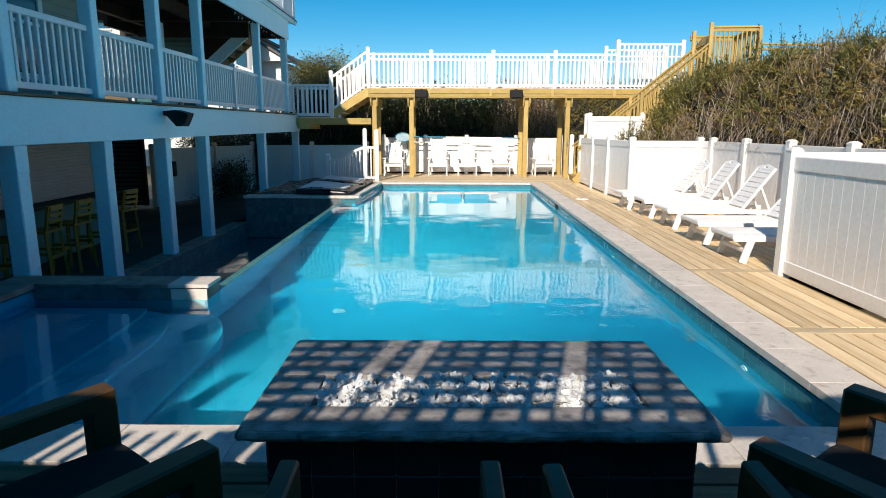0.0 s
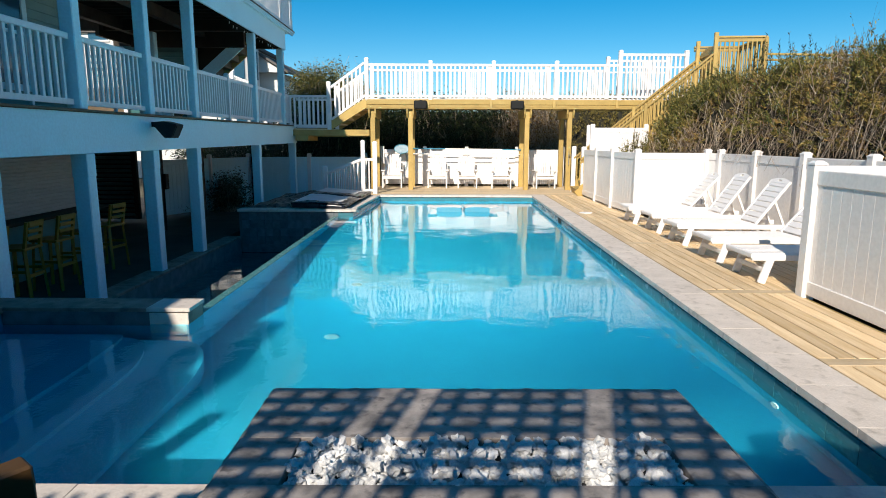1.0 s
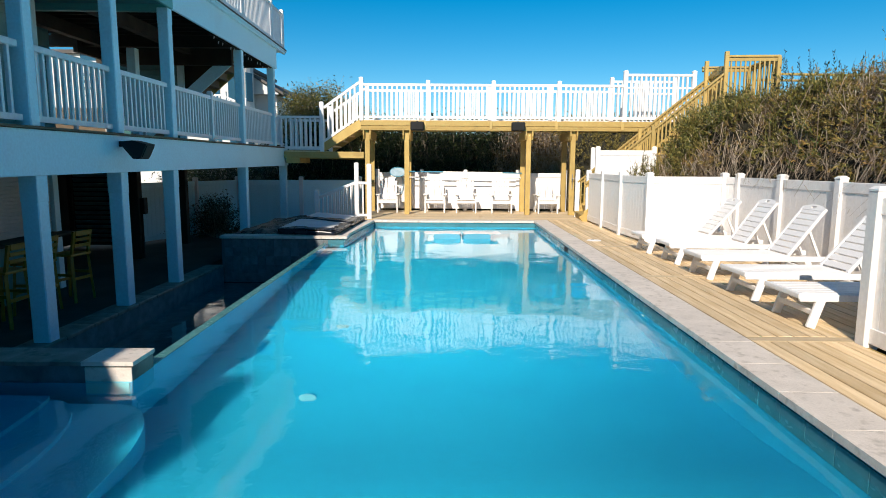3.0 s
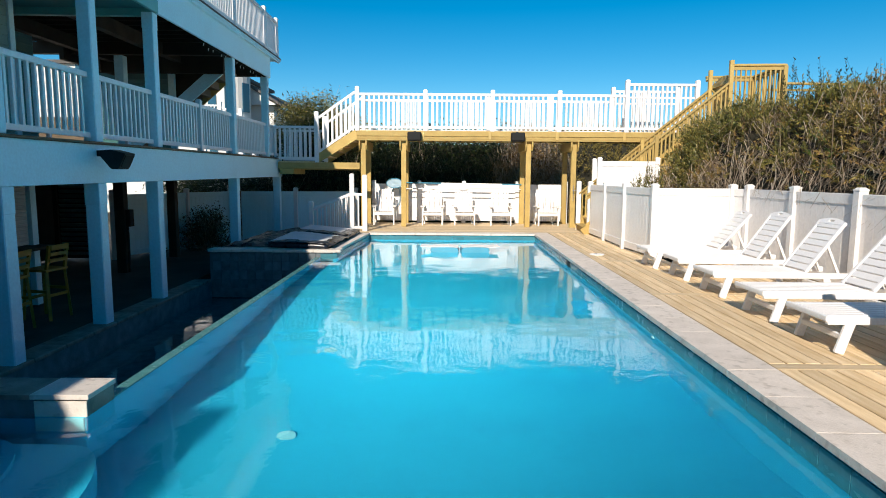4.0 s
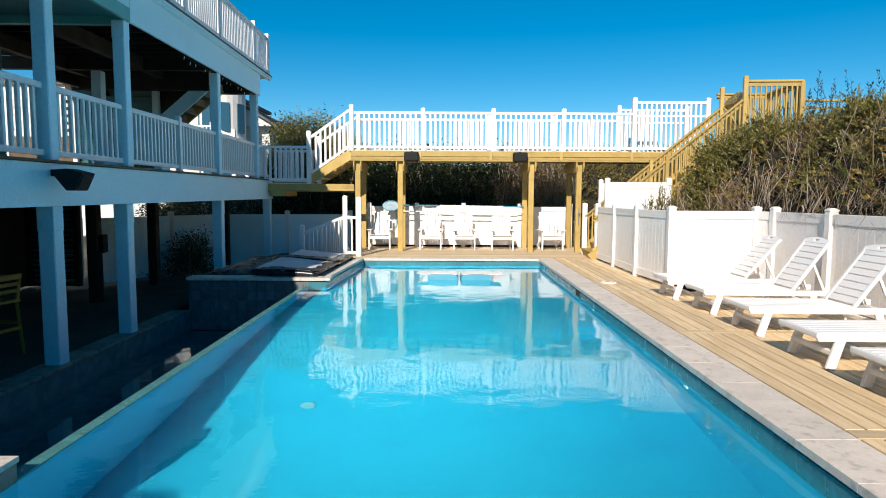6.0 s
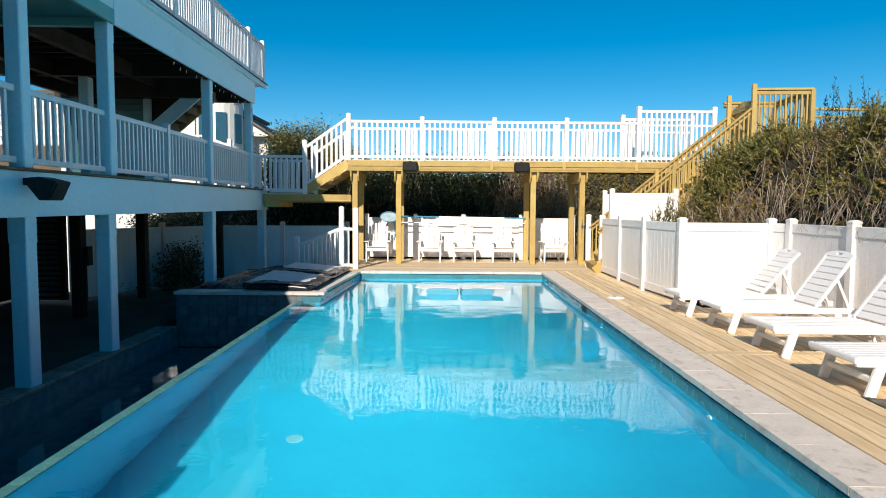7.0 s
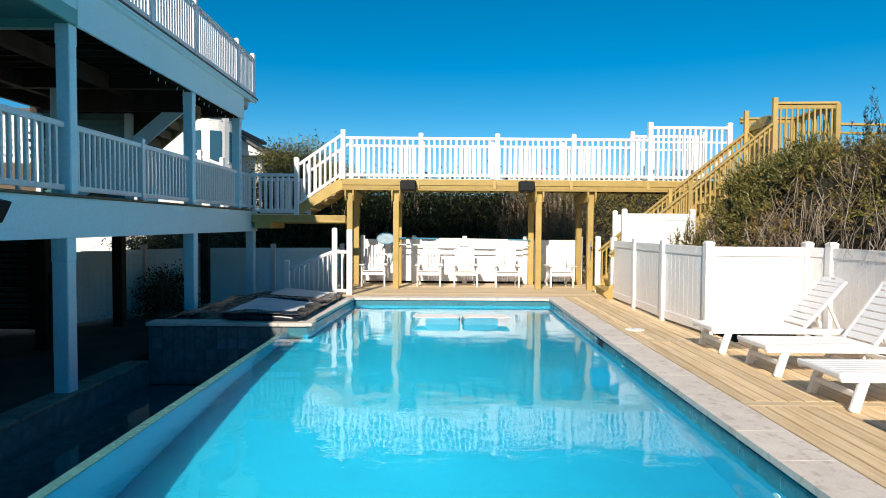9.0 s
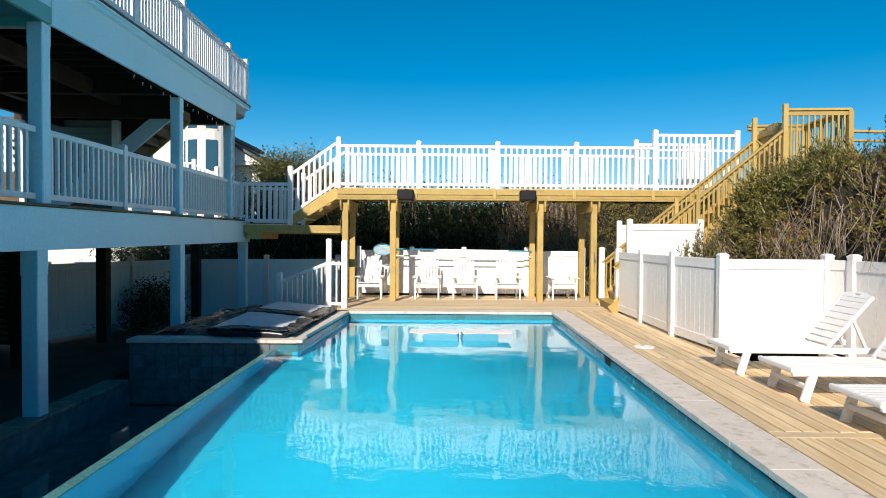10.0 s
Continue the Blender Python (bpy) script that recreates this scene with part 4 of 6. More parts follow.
for p, q in zip(run, run[1:]):
    fence_run(deck_fence, p, q, -0.02, FH)
for p in run:
    rail_post(deck_fence, *p, -0.02, FH + 0.06, w=0.125)
near_fence = thing("deck_fence", RIGHT, "white vinyl fence panel standing close by the pool deck", "fence", "deck fence")
fence_run(near_fence, (3.54, 6.73), (5.25, 6.73), -0.02, FH)
for y0, y1 in ((6.73, 4.75), (4.75, 2.8), (2.8, 0.9)):
    fence_run(near_fence, (3.54, y0), (3.54, y1), -0.02, 1.255, lift=0.035)
    rail_post(near_fence, 3.54, y0, -0.04, FH + 0.045, w=0.125)
rail_post(near_fence, 3.54, 0.9, -0.02, FH + 0.025, w=0.125)

back_fence = thing("back_fence", Matrix(), "white vinyl fence behind the row of garden chairs", "fence")
xs = (-2.15, -0.7, 0.73, 2.45, 4.0)
for a, b in zip(xs, xs[1:]):
    fence_run(back_fence, (a, 22.1), (b, 22.1), 0.0, 1.24)
for x in xs:
    rail_post(back_fence, x, 22.1, -0.02, 1.33, w=0.125)

STAIR = T(3.75, 18.30, 0, -4.5)
tall_fence = thing("tall_fence", STAIR, "tall white vinyl fence hiding the foot of the stair", "fence")
fence_run(tall_fence, (0.33, -0.14), (1.78, -0.14), 0.0, 1.90)
for x in (0.33, 1.78):
    rail_post(tall_fence, x, -0.14, -0.02, 1.98, w=0.115)
far_fence = thing("tall_fence", STAIR, "tall white vinyl fence on the far side of the stair", "fence")
fence_run(far_fence, (0.50, 1.72), (2.4, 1.72), 0.0, 1.92)
for x in (0.50, 2.4):
    rail_post(far_fence, x, 1.72, -0.02, 2.0, w=0.115)

# ---- footbridge ----
BY, BZ, BW = 20.35, 2.80, 1.5
bridge = thing("footbridge", T(0, BY, 0), "treated-pine footbridge with white railings over the back deck", "footbridge")
def tbeam(name, p, q, w, h, parent=None, mat=M_TIMBER, bev=0.006):
    bm = bmesh.new(); beam(bm, p, q, w, h); bevel(bm, bev)
    return part(name, bm, mat, parent or bridge)


for y in (-0.035, BW + 0.035):
    tbeam("rim_joist", (-2.46, y, BZ - 0.09), (7.4, y, BZ - 0.09), 0.045, 0.15)
    tbeam("rim_joist", (-2.46, y + (0.014 if y < 0 else -0.014), BZ - 0.212), (7.4, y + (0.014 if y < 0 else -0.014), BZ - 0.212), 0.045, 0.078)
tbeam("ledger", (-2.46, -0.045, BZ - 0.275), (7.4, -0.045, BZ - 0.275), 0.075, 0.045)
for k in range(24):
    tbeam("joist", (-2.35 + 0.42 * k, 0.05, BZ - 0.15), (-2.35 + 0.42 * k, BW - 0.05, BZ - 0.15), 0.045, 0.20, mat=M_SHADEWOOD)
me = block("board", 0.138, BW - 0.02, 0.03, M_BOARD, 0.003)
for k in range(68):
    part("board", me, M_BOARD, bridge, at=T(-2.40 + 0.145 * k, BW / 2, BZ - 0.03))
for x in (-2.28, -1.10, 2.55, 3.88):
    for y in (0.10, BW - 0.10):
        part("post", block("post", 0.145, 0.145, BZ - 0.275, M_TIMBER, 0.006), M_TIMBER, bridge, at=T(x, y, 0))
    # a pair of header boards clasps each pair of posts, their ends cut back below
    for e in (-0.096, 0.096):
        bm = bmesh.new()
        extrude_profile(bm, [(-0.09, BZ - 0.30), (-0.09, BZ - 0.44), (-0.02, BZ - 0.56), (BW + 0.02, BZ - 0.56), (BW + 0.09, BZ - 0.44), (BW + 0.09, BZ - 0.30)], "x", x + e - 0.022, x + e + 0.022)
        bevel(bm, 0.005)
        part("header_board", bm, M_TIMBER, bridge)
for x in (-0.55, 1.4, 3.35, 5.3):
    tbeam("block", (x, -0.075, BZ - 0.26), (x, -0.035, BZ - 0.01), 0.09, 0.04)
# stair down to the house landing
tbeam("stringer", (-3.62, 0.02, 1.98), (-2.44, 0.02, BZ - 0.10), 0.05, 0.26)
tbeam("stringer", (-3.62, BW - 0.02, 1.98), (-2.44, BW - 0.02, BZ - 0.10), 0.05, 0.26)
for k in range(5):
    part("tread", B(-3.55 + 0.225 * k, -3.28 + 0.225 * k, 0.0, BW, 2.02 + 0.165 * k, 2.055 + 0.165 * k, bev=0.004), M_BOARD, bridge)
part("landing", B(-4.72, -3.58, -0.05, BW, 1.86, 1.895), M_BOARD, bridge)
tbeam("rim_joist", (-4.76, 0.0, 1.79), (-2.38, 0.0, 1.79), 0.045, 0.15)
tbeam("rim_joist", (-4.76, 0.0, 1.70), (-2.38, 0.0, 1.70), 0.05, 0.05)
tbeam("rim_joist", (-4.70, BW, 1.76), (-2.38, BW, 1.76), 0.045, 0.22)
tbeam("girder", (-4.5, -0.02, 1.60), (-4.5, BW, 1.60), 0.4, 0.16)
tbeam("block", (-3.62, -0.04, 1.68), (-3.62, -0.04, 1.90), 0.09, 0.05)

brail = thing("bridge_railing", T(0, BY, 0), "white vinyl balustrade along the footbridge", "railing")
px = (-2.44, -0.47, 1.47, 3.41, 5.36, 7.38)
for y in (0.0, BW):
    for i, x in enumerate(px):
        rail_post(brail, x, y, BZ - 0.02, (1.14 if i < 4 else 1.46) if i else 1.22, w=0.12)
    for i, (a, b) in enumerate(zip(px, px[1:])):
        rail_run(brail, (a + 0.06, y, BZ), (b - 0.06, y, BZ), 1.06 if i < 4 else 1.38, gap=0.138, wide=0.055)
        if i == 4:
            tbeam("mid_rail", (a + 0.06, y + 0.03, BZ + 0.98), (b - 0.06, y + 0.03, BZ + 0.98), 0.04, 0.05, parent=brail, mat=M_VINYL)
    rail_post(brail, -3.62, y, 1.86, 1.42, w=0.12)
    rail_run(brail, (-3.56, y, 2.08), (-2.50, y, BZ + 0.02), 1.10, gap=0.138, wide=0.055)
    rail_run(brail, (-4.98, y, 1.89), (-3.68, y, 1.89), 1.02, gap=0.138, wide=0.055)

# speakers below the bridge
for x in (-0.78, 2.2):
    s = thing("bridge_speaker", T(x, BY - 0.16, 2.62), "black rounded outdoor speaker hung below the footbridge", "speaker", "bridge speakers")
    bm = B(-0.20, 0.20, -0.12, 0.10, -0.13, 0.13); bevel(bm, 0.045, 3); part("cabinet", bm, M_BLACK, s)
    part("grille", B(-0.17, 0.17, -0.128, -0.118, -0.10, 0.10, bev=0.004), M_BLACK, s)
    part("bracket", B(-0.03, 0.03, 0.08, 0.15, -0.02, 0.16, bev=0.004), M_BLACK, s)

# ---- timber stair up to the dune walkway ----
stair = thing("timber_stair", STAIR, "treated-pine stair climbing to a raised landing", "stairs")
RISE, RUN, N = 0.182, 0.219, 16
W = 1.46
for k in range(N):
    part("tread", block("tread", 0.27, W, 0.038, M_TIMBER, 0.005), M_TIMBER, stair, at=T(0.0 + RUN * (k + 0.5), W / 2, RISE * (k + 1) - 0.038))
    part("riser", block("riser", 0.02, W, RISE - 0.04, M_TIMBER, 0.003), M_TIMBER, stair, at=T(0.0 + RUN * k + 0.02, W / 2, RISE * k))
topx, topz = 0.0 + RUN * N, RISE * N
def sbeam(name, p, q, w, h):
    bm = bmesh.new(); beam(bm, p, q, w, h); bevel(bm, 0.005)
    return part(name, bm, M_TIMBER, stair)


for y in (-0.02, W + 0.02):
    sbeam("stringer", (0.0, y, 0.0), (topx, y, topz - 0.12), 0.045, 0.30)
    sbeam("handrail", (0.05, y - 0.02, 1.02), (topx, y - 0.02, topz + 0.98), 0.12, 0.045)
    sbeam("rail", (0.05, y, 0.94), (topx, y, topz + 0.90), 0.04, 0.09)
    sbeam("rail", (0.05, y, 0.22), (topx, y, topz + 0.16), 0.04, 0.09)
    for k in range(1, 34):
        x = 0.05 + (topx - 0.05) * k / 34
        z = topz * (x - 0.05) / (topx - 0.05)
        part("baluster", block("baluster", 0.036, 0.036, 0.80, M_TIMBER, 0.003), M_TIMBER, stair, at=T(x, y - 0.035, z + 0.16))
    z = topz * 1.75 / topx
    part("newel", block("newel", 0.09, 0.09, z + 1.08, M_TIMBER, 0.006), M_TIMBER, stair, at=T(1.75, y - 0.05, 0))
    part("newel", block("newel", 0.10, 0.10, topz + 1.50, M_TIMBER, 0.006), M_TIMBER, stair, at=T(topx, y - 0.05, 0))
# landing
part("landing", B(topx, topx + 1.35, -0.05, W + 0.4, topz - 0.2, topz, bev=0.005), M_TIMBER, stair)
for p, q in (((topx, -0.07), (topx + 1.3, -0.07)), ((topx + 1.3, -0.07), (topx + 1.3, W + 0.4)), ((topx, W + 0.35), (topx + 1.3, W + 0.35))):
    for h, t in ((1.38, 0.05), (1.30, 0.09), (0.14, 0.09)):
        sbeam("rail", (*p, topz + h), (*q, topz + h), 0.10 if h > 1.35 else 0.04, t)
    n = 11
    for k in range(1, n):
        x, y = p[0] + (q[0] - p[0]) * k / n, p[1] + (q[1] - p[1]) * k / n
        part("baluster", block("baluster", 0.036, 0.036, 1.16, M_TIMBER, 0.003), M_TIMBER, stair, at=T(x, y, topz + 0.12))
for x, y in ((topx + 1.3, -0.07), (topx + 1.3, W + 0.35)):
    part("newel", block("newel", 0.10, 0.10, topz + 1.36, M_TIMBER, 0.006), M_TIMBER, stair, at=T(x, y, 0))
rail_post(stair, 0.05, W + 0.02, -0.02, 1.36, w=0.125)
# gate on the landing and the walkway beyond
gate = part("gate", B(topx + 0.05, topx + 0.09, 0.1, W, topz + 1.0, topz + 1.09), M_TIMBER, stair)
for k in range(8):
    part("picket", B(topx + 0.09, topx + 0.11, 0.10 + 0.165 * k, 0.25 + 0.165 * k, topz + 0.08, topz + 1.12 + 0.12 * math.sin(math.pi * (k + 0.5) / 8)), M_TIMBER, gate)
bm = bmesh.new(); beam(bm, (topx + 0.07, 0.15, topz + 0.25), (topx + 0.07, W - 0.05, topz + 0.98), 0.03, 0.09, up=(1, 0, 0)); part("brace", bm, M_TIMBER, gate)
sbeam("walkway", (topx + 1.3, 0.6, topz - 0.1), (topx + 7.0, 1.4, topz - 0.1), 1.2, 0.2)
for y in (0.05, 1.2):
    sbeam("rail", (topx + 1.3, y, topz + 0.95), (topx + 7.0, y + 0.8, topz + 0.95), 0.10, 0.05)

# white stair rail going down towards the house
drail = thing("stair_railing", Matrix(), "white vinyl railing beside steps down to the lower yard", "railing")
rail_post(drail, -2.06, 18.85, -0.03, 1.50, w=0.125)
rail_post(drail, -2.42, 18.95, -0.6, 2.10, w=0.115)
rail_run(drail, (-2.36, 18.94, 0.0), (-2.12, 18.87, 0.0), 1.02, gap=0.10)
rail_post(drail, -3.55, 19.05, LOW_Z, 1.36, w=0.115)
rail_run(drail, (-3.50, 19.05, -0.40), (-2.47, 18.95, 0.02), 1.0, gap=0.112)
rail_run(drail, (-3.50, 20.1, -0.40), (-2.47, 20.0, 0.02), 1.0, gap=0.112)
steps = thing("yard_steps", Matrix(), "pine steps from the pool deck to the lower yard", "stairs")
for k in range(3):
    part("tread", B(-2.66 - 0.3 * k, -2.36 - 0.3 * k, 19.0, 20.1, -0.155 * (k + 1) - 0.03, -0.155 * (k + 1), bev=0.004), M_BOARD, steps)
for y in (19.02, 20.06):
    bm = bmesh.new(); beam(bm, (-3.4, y, -0.60), (-2.34, y, -0.10), 0.04, 0.2); part("stringer", bm, M_TIMBER, steps)

# ---- fire table ----
table = thing("fire_table", T(0.06, 2.545, 0), "long gas fire table with grey marble top and dark tiled sides", "fire table")
# top: four slabs round the fire trough
TX, TY, TZ = 0.832, 0.465, 0.51
HX, HY0, HY1 = 0.63, -0.27, 0.03
for x0, x1, y0, y1 in ((-TX, TX, -TY, HY0), (-TX, TX, HY1, TY), (-TX, -HX, HY0 + 0.001, HY1 - 0.001), (HX, TX, HY0 + 0.001, HY1 - 0.001)):
    bm = B(x0, x1, y0, y1, TZ - 0.036, TZ); bevel(bm, 0.002, 1)
    part("top_slab", bm, M_TABLE, table)
# chiselled edge
def rough_edge(p, q, r, seed):
    p, q = Vector((*p, TZ - 0.019)), Vector((*q, TZ - 0.019))
    d = (q - p).normalized(); out = Vector((d.y, -d.x, 0))
    n = int((q - p).length / 0.022)
    bm = bmesh.new(); rows = []
    for i in range(n + 1):
        c = p.lerp(q, i / n)
        rows.append([bm.verts.new(c + (out * math.cos(t) + Vector((0, 0, math.sin(t)))) * r * (1.0 + 0.30 * noise.noise(c * 26 + Vector((seed, k * 1.7, 0))))) for k, t in enumerate(math.pi * (j / 6 - 0.5) for j in range(7))])
    for i in range(n):
        for k in range(6):
            bm.faces.new((rows[i][k], rows[i + 1][k], rows[i + 1][k + 1], rows[i][k + 1]))
    for k in (0, n):
        bm.faces.new(rows[k])
    return bm


for i, (p, q) in enumerate((((-TX, -TY), (TX, -TY)), ((TX, -TY), (TX, TY)), ((TX, TY), (-TX, TY)), ((-TX, TY), (-TX, -TY)))):
    part("rough_edge", rough_edge(p, q, 0.0175, i * 5.0), M_TABLE, table)
part("body", B(-0.76, 0.76, -0.385, 0.40, 0.0, TZ - 0.056), M_GROUT, table)
part("sub_top", B(-0.80, 0.80, -0.43, 0.43, TZ - 0.0555, TZ - 0.0365), M_DARKTILE, table)
part("fire_trough", B(-HX + 0.004, HX - 0.004, HY0 + 0.004, HY1 - 0.004, TZ - 0.055, TZ - 0.05), M_BLACK, table)
part("burner", B(-0.5, 0.5, -0.13, -0.11, TZ - 0.05, TZ - 0.02, bev=0.004), M_METAL, table)
me = block("tile", 0.1485, 0.012, 0.1485, M_DARKTILE, 0.003)
for r in range(3):
    for k in range(10):
        part("tile", me, M_DARKTILE, table, at=T(-0.684 + 0.152 * k, -0.389, 0.303 - 0.152 * r))
        part("tile", me, M_DARKTILE, table, at=T(-0.684 + 0.152 * k, 0.404, 0.303 - 0.152 * r))
me = block("tile_side", 0.012, 0.1485, 0.1485, M_DARKTILE, 0.003)
for r in range(3):
    for k in range(5):
        for x in (-0.764, 0.764):
            part("tile", me, M_DARKTILE, table, at=T(x, -0.303 + 0.152 * k, 0.303 - 0.152 * r))
# white stones in the trough
stone_meshes = []
for i in range(8):
    bm = bmesh.new(); bmesh.ops.create_icosphere(bm, subdivisions=2, radius=1.0)
    for v in bm.verts:
        v.co *= 0.80 + 0.75 * noise.noise(v.co * 1.6 + Vector((i * 7.1, 0, 0)))
        v.co = Vector((v.co.x * 1.15, v.co.y * 0.9, v.co.z * 0.75))
    stone_meshes.append(mesh_of("pebble", bm, M_GRAVELWHITE))
rng = random.Random(4)
bed = bmesh.new()
for i in range(420):
    c = Vector((rng.uniform(-HX + 0.02, HX - 0.02), rng.uniform(HY0 + 0.02, HY1 - 0.02), TZ - 0.040 + 0.012 * rng.random()))
    r, k = rng.uniform(0.018, 0.028), len(bed.verts)
    bmesh.ops.create_icosphere(bed, subdivisions=1, radius=1.0)
    bed.verts.ensure_lookup_table()
    for v in bed.verts[k:]:
        v.co = c + v.co * r * (0.8 + 0.6 * noise.noise(v.co * 1.6 + Vector((i * 3.1, 0, 0))))
tagged(part("pebble_bed", bed, M_GRAVELWHITE, table), kind="stuff")
for i in range(296):
    if i < 210:
        x, y = -HX + 0.022 + (i % 30) * (2 * HX - 0.044) / 29, HY0 + 0.022 + (i // 30) * (HY1 - HY0 - 0.044) / 6
        x, y, z = x + rng.uniform(-0.012, 0.012), y + rng.uniform(-0.012, 0.012), TZ - 0.020 + 0.014 * rng.random()
    else:
        x, y, z = rng.uniform(-HX + 0.03, HX - 0.03), rng.uniform(HY0 + 0.03, HY1 - 0.03), TZ + 0.004 + 0.012 * rng.random()
    r = rng.uniform(0.019, 0.030)
    ob = part("pebble", rng.choice(stone_meshes), None, table)
    ob.matrix_basis = Matrix.LocRotScale((x, y, z), Euler((rng.uniform(-0.6, 0.6), rng.uniform(-0.6, 0.6), rng.uniform(0, 6.28))), (r, r, r))

# ---- fireside armchairs ----
def armchair(m, label, arm=0.09):
    c = thing("armchair", m, label, "armchair", "fireside armchairs")
    w = 0.33
    for sx in (-w, w):
        part("front_leg", B(sx - arm / 2, sx + arm / 2, 0.27, 0.36, 0, 0.56, bev=0.006), M_CHAIR, c)
        part("back_leg", B(sx - 0.045, sx + 0.045, -0.36, -0.27, 0, 0.53, bev=0.006), M_CHAIR, c)
        bm = bmesh.new(); beam(bm, (sx, -0.40, 0.545), (sx, 0.36, 0.585), arm, 0.075); bevel(bm, 0.008)
        part("arm", bm, M_CHAIR, c)
        part("side_rail", B(sx - 0.02, sx + 0.02, -0.28, 0.28, 0.22, 0.30, bev=0.004), M_CHAIR, c)
    part("front_rail", B(-w, w, 0.29, 0.33, 0.20, 0.29, bev=0.004), M_CHAIR, c)
    bm = B(-w + 0.05, w - 0.05, -0.30, 0.36, 0.29, 0.43); bevel(bm, 0.04, 3); part("seat_cushion", bm, M_CUSHION, c)
    bm = B(-w + 0.05, w - 0.05, -0.07, 0.07, 0.0, 0.40); bevel(bm, 0.04, 3); part("back_cushion", bm, M_CUSHION, c, at=pose(0, -0.27, 0.40, 14))
    for z in (0.46, 0.60, 0.74):
        part("back_slat", B(-w, w, -0.37 - (z - 0.4) * 0.25, -0.345 - (z - 0.4) * 0.25, z - 0.045, z + 0.045, bev=0.004), M_CHAIR, c)
    return c


ch = armchair(T(-1.235, 1.725, 0, -39), "chunky wooden armchair with charcoal cushions beside the fire table")
copy_thing(ch, T(1.33, 1.74, 0, 37))
ch2 = armchair(T(-0.225, 1.345, 0, 0), "chunky wooden armchair with charcoal cushions facing the fire table", 0.066)
ch2["group"] = "fireside armchairs"
ch2.scale = (0.84, 1, 1)
copy_thing(ch2, T(0.51, 1.34, 0, 2))

def skimmer_lid(m, label):
    s = thing("skimmer_lid", m, label, "lid", "skimmer lids")
    bm = bmesh.new(); rod(bm, (0, 0, 0), (0, 0, 0.012), 0.145, 28, 0.138); part("plate", bm, M_RESIN, s)
    part("finger_slot", B(-0.03, 0.03, 0.085, 0.105, 0.011, 0.0135), M_BLACK, s)
    return s


skimmer_lid(RIGHT @ T(2.83, 14.0, -0.002), "round white skimmer lid set in the deck boards")
skimmer_lid(T(-1.26, 2.57, -0.002, 150), "round white skimmer lid set in the deck beside the armchairs")

# ---- floating loungers in the pool ----
def pool_float(m):
    """A buoyant chaise: a thick seat with blue flanks and a white shell sweeping up to its back."""
    f = thing("pool_float", m, "white floating pool lounger with pale blue sides on the water", "pool float", "pool floats")
    bm = bmesh.new(); extrude_profile(bm, [(0.0, -0.05), (0.56, -0.05), (0.61, 0.03), (0.58, 0.085), (0.30, 0.098), (0.03, 0.09), (-0.01, 0.03)], "y", -0.22, 0.22); bevel(bm, 0.012, 2)
    part("seat", bm, M_FLOAT, f)
    low = [(0.0 + 0.1 * k, 0.088 + 0.014 * math.sin(math.pi * k / 6)) for k in range(7)] + [(0.68 + 0.05 * k, 0.090 + 0.004 * k) for k in range(4)]
    bm = bmesh.new(); extrude_profile(bm, low + [(x, z + 0.012) for x, z in reversed(low)], "y", -0.225, 0.225); bevel(bm, 0.004)
    part("shell", bm, M_RESIN, f, "curved white shell")
    return f


fl = pool_float(T(0.44, 15.62, WATER_Z + 0.015, 3))
copy_thing(fl, T(0.38, 15.62, WATER_Z + 0.015, 177))

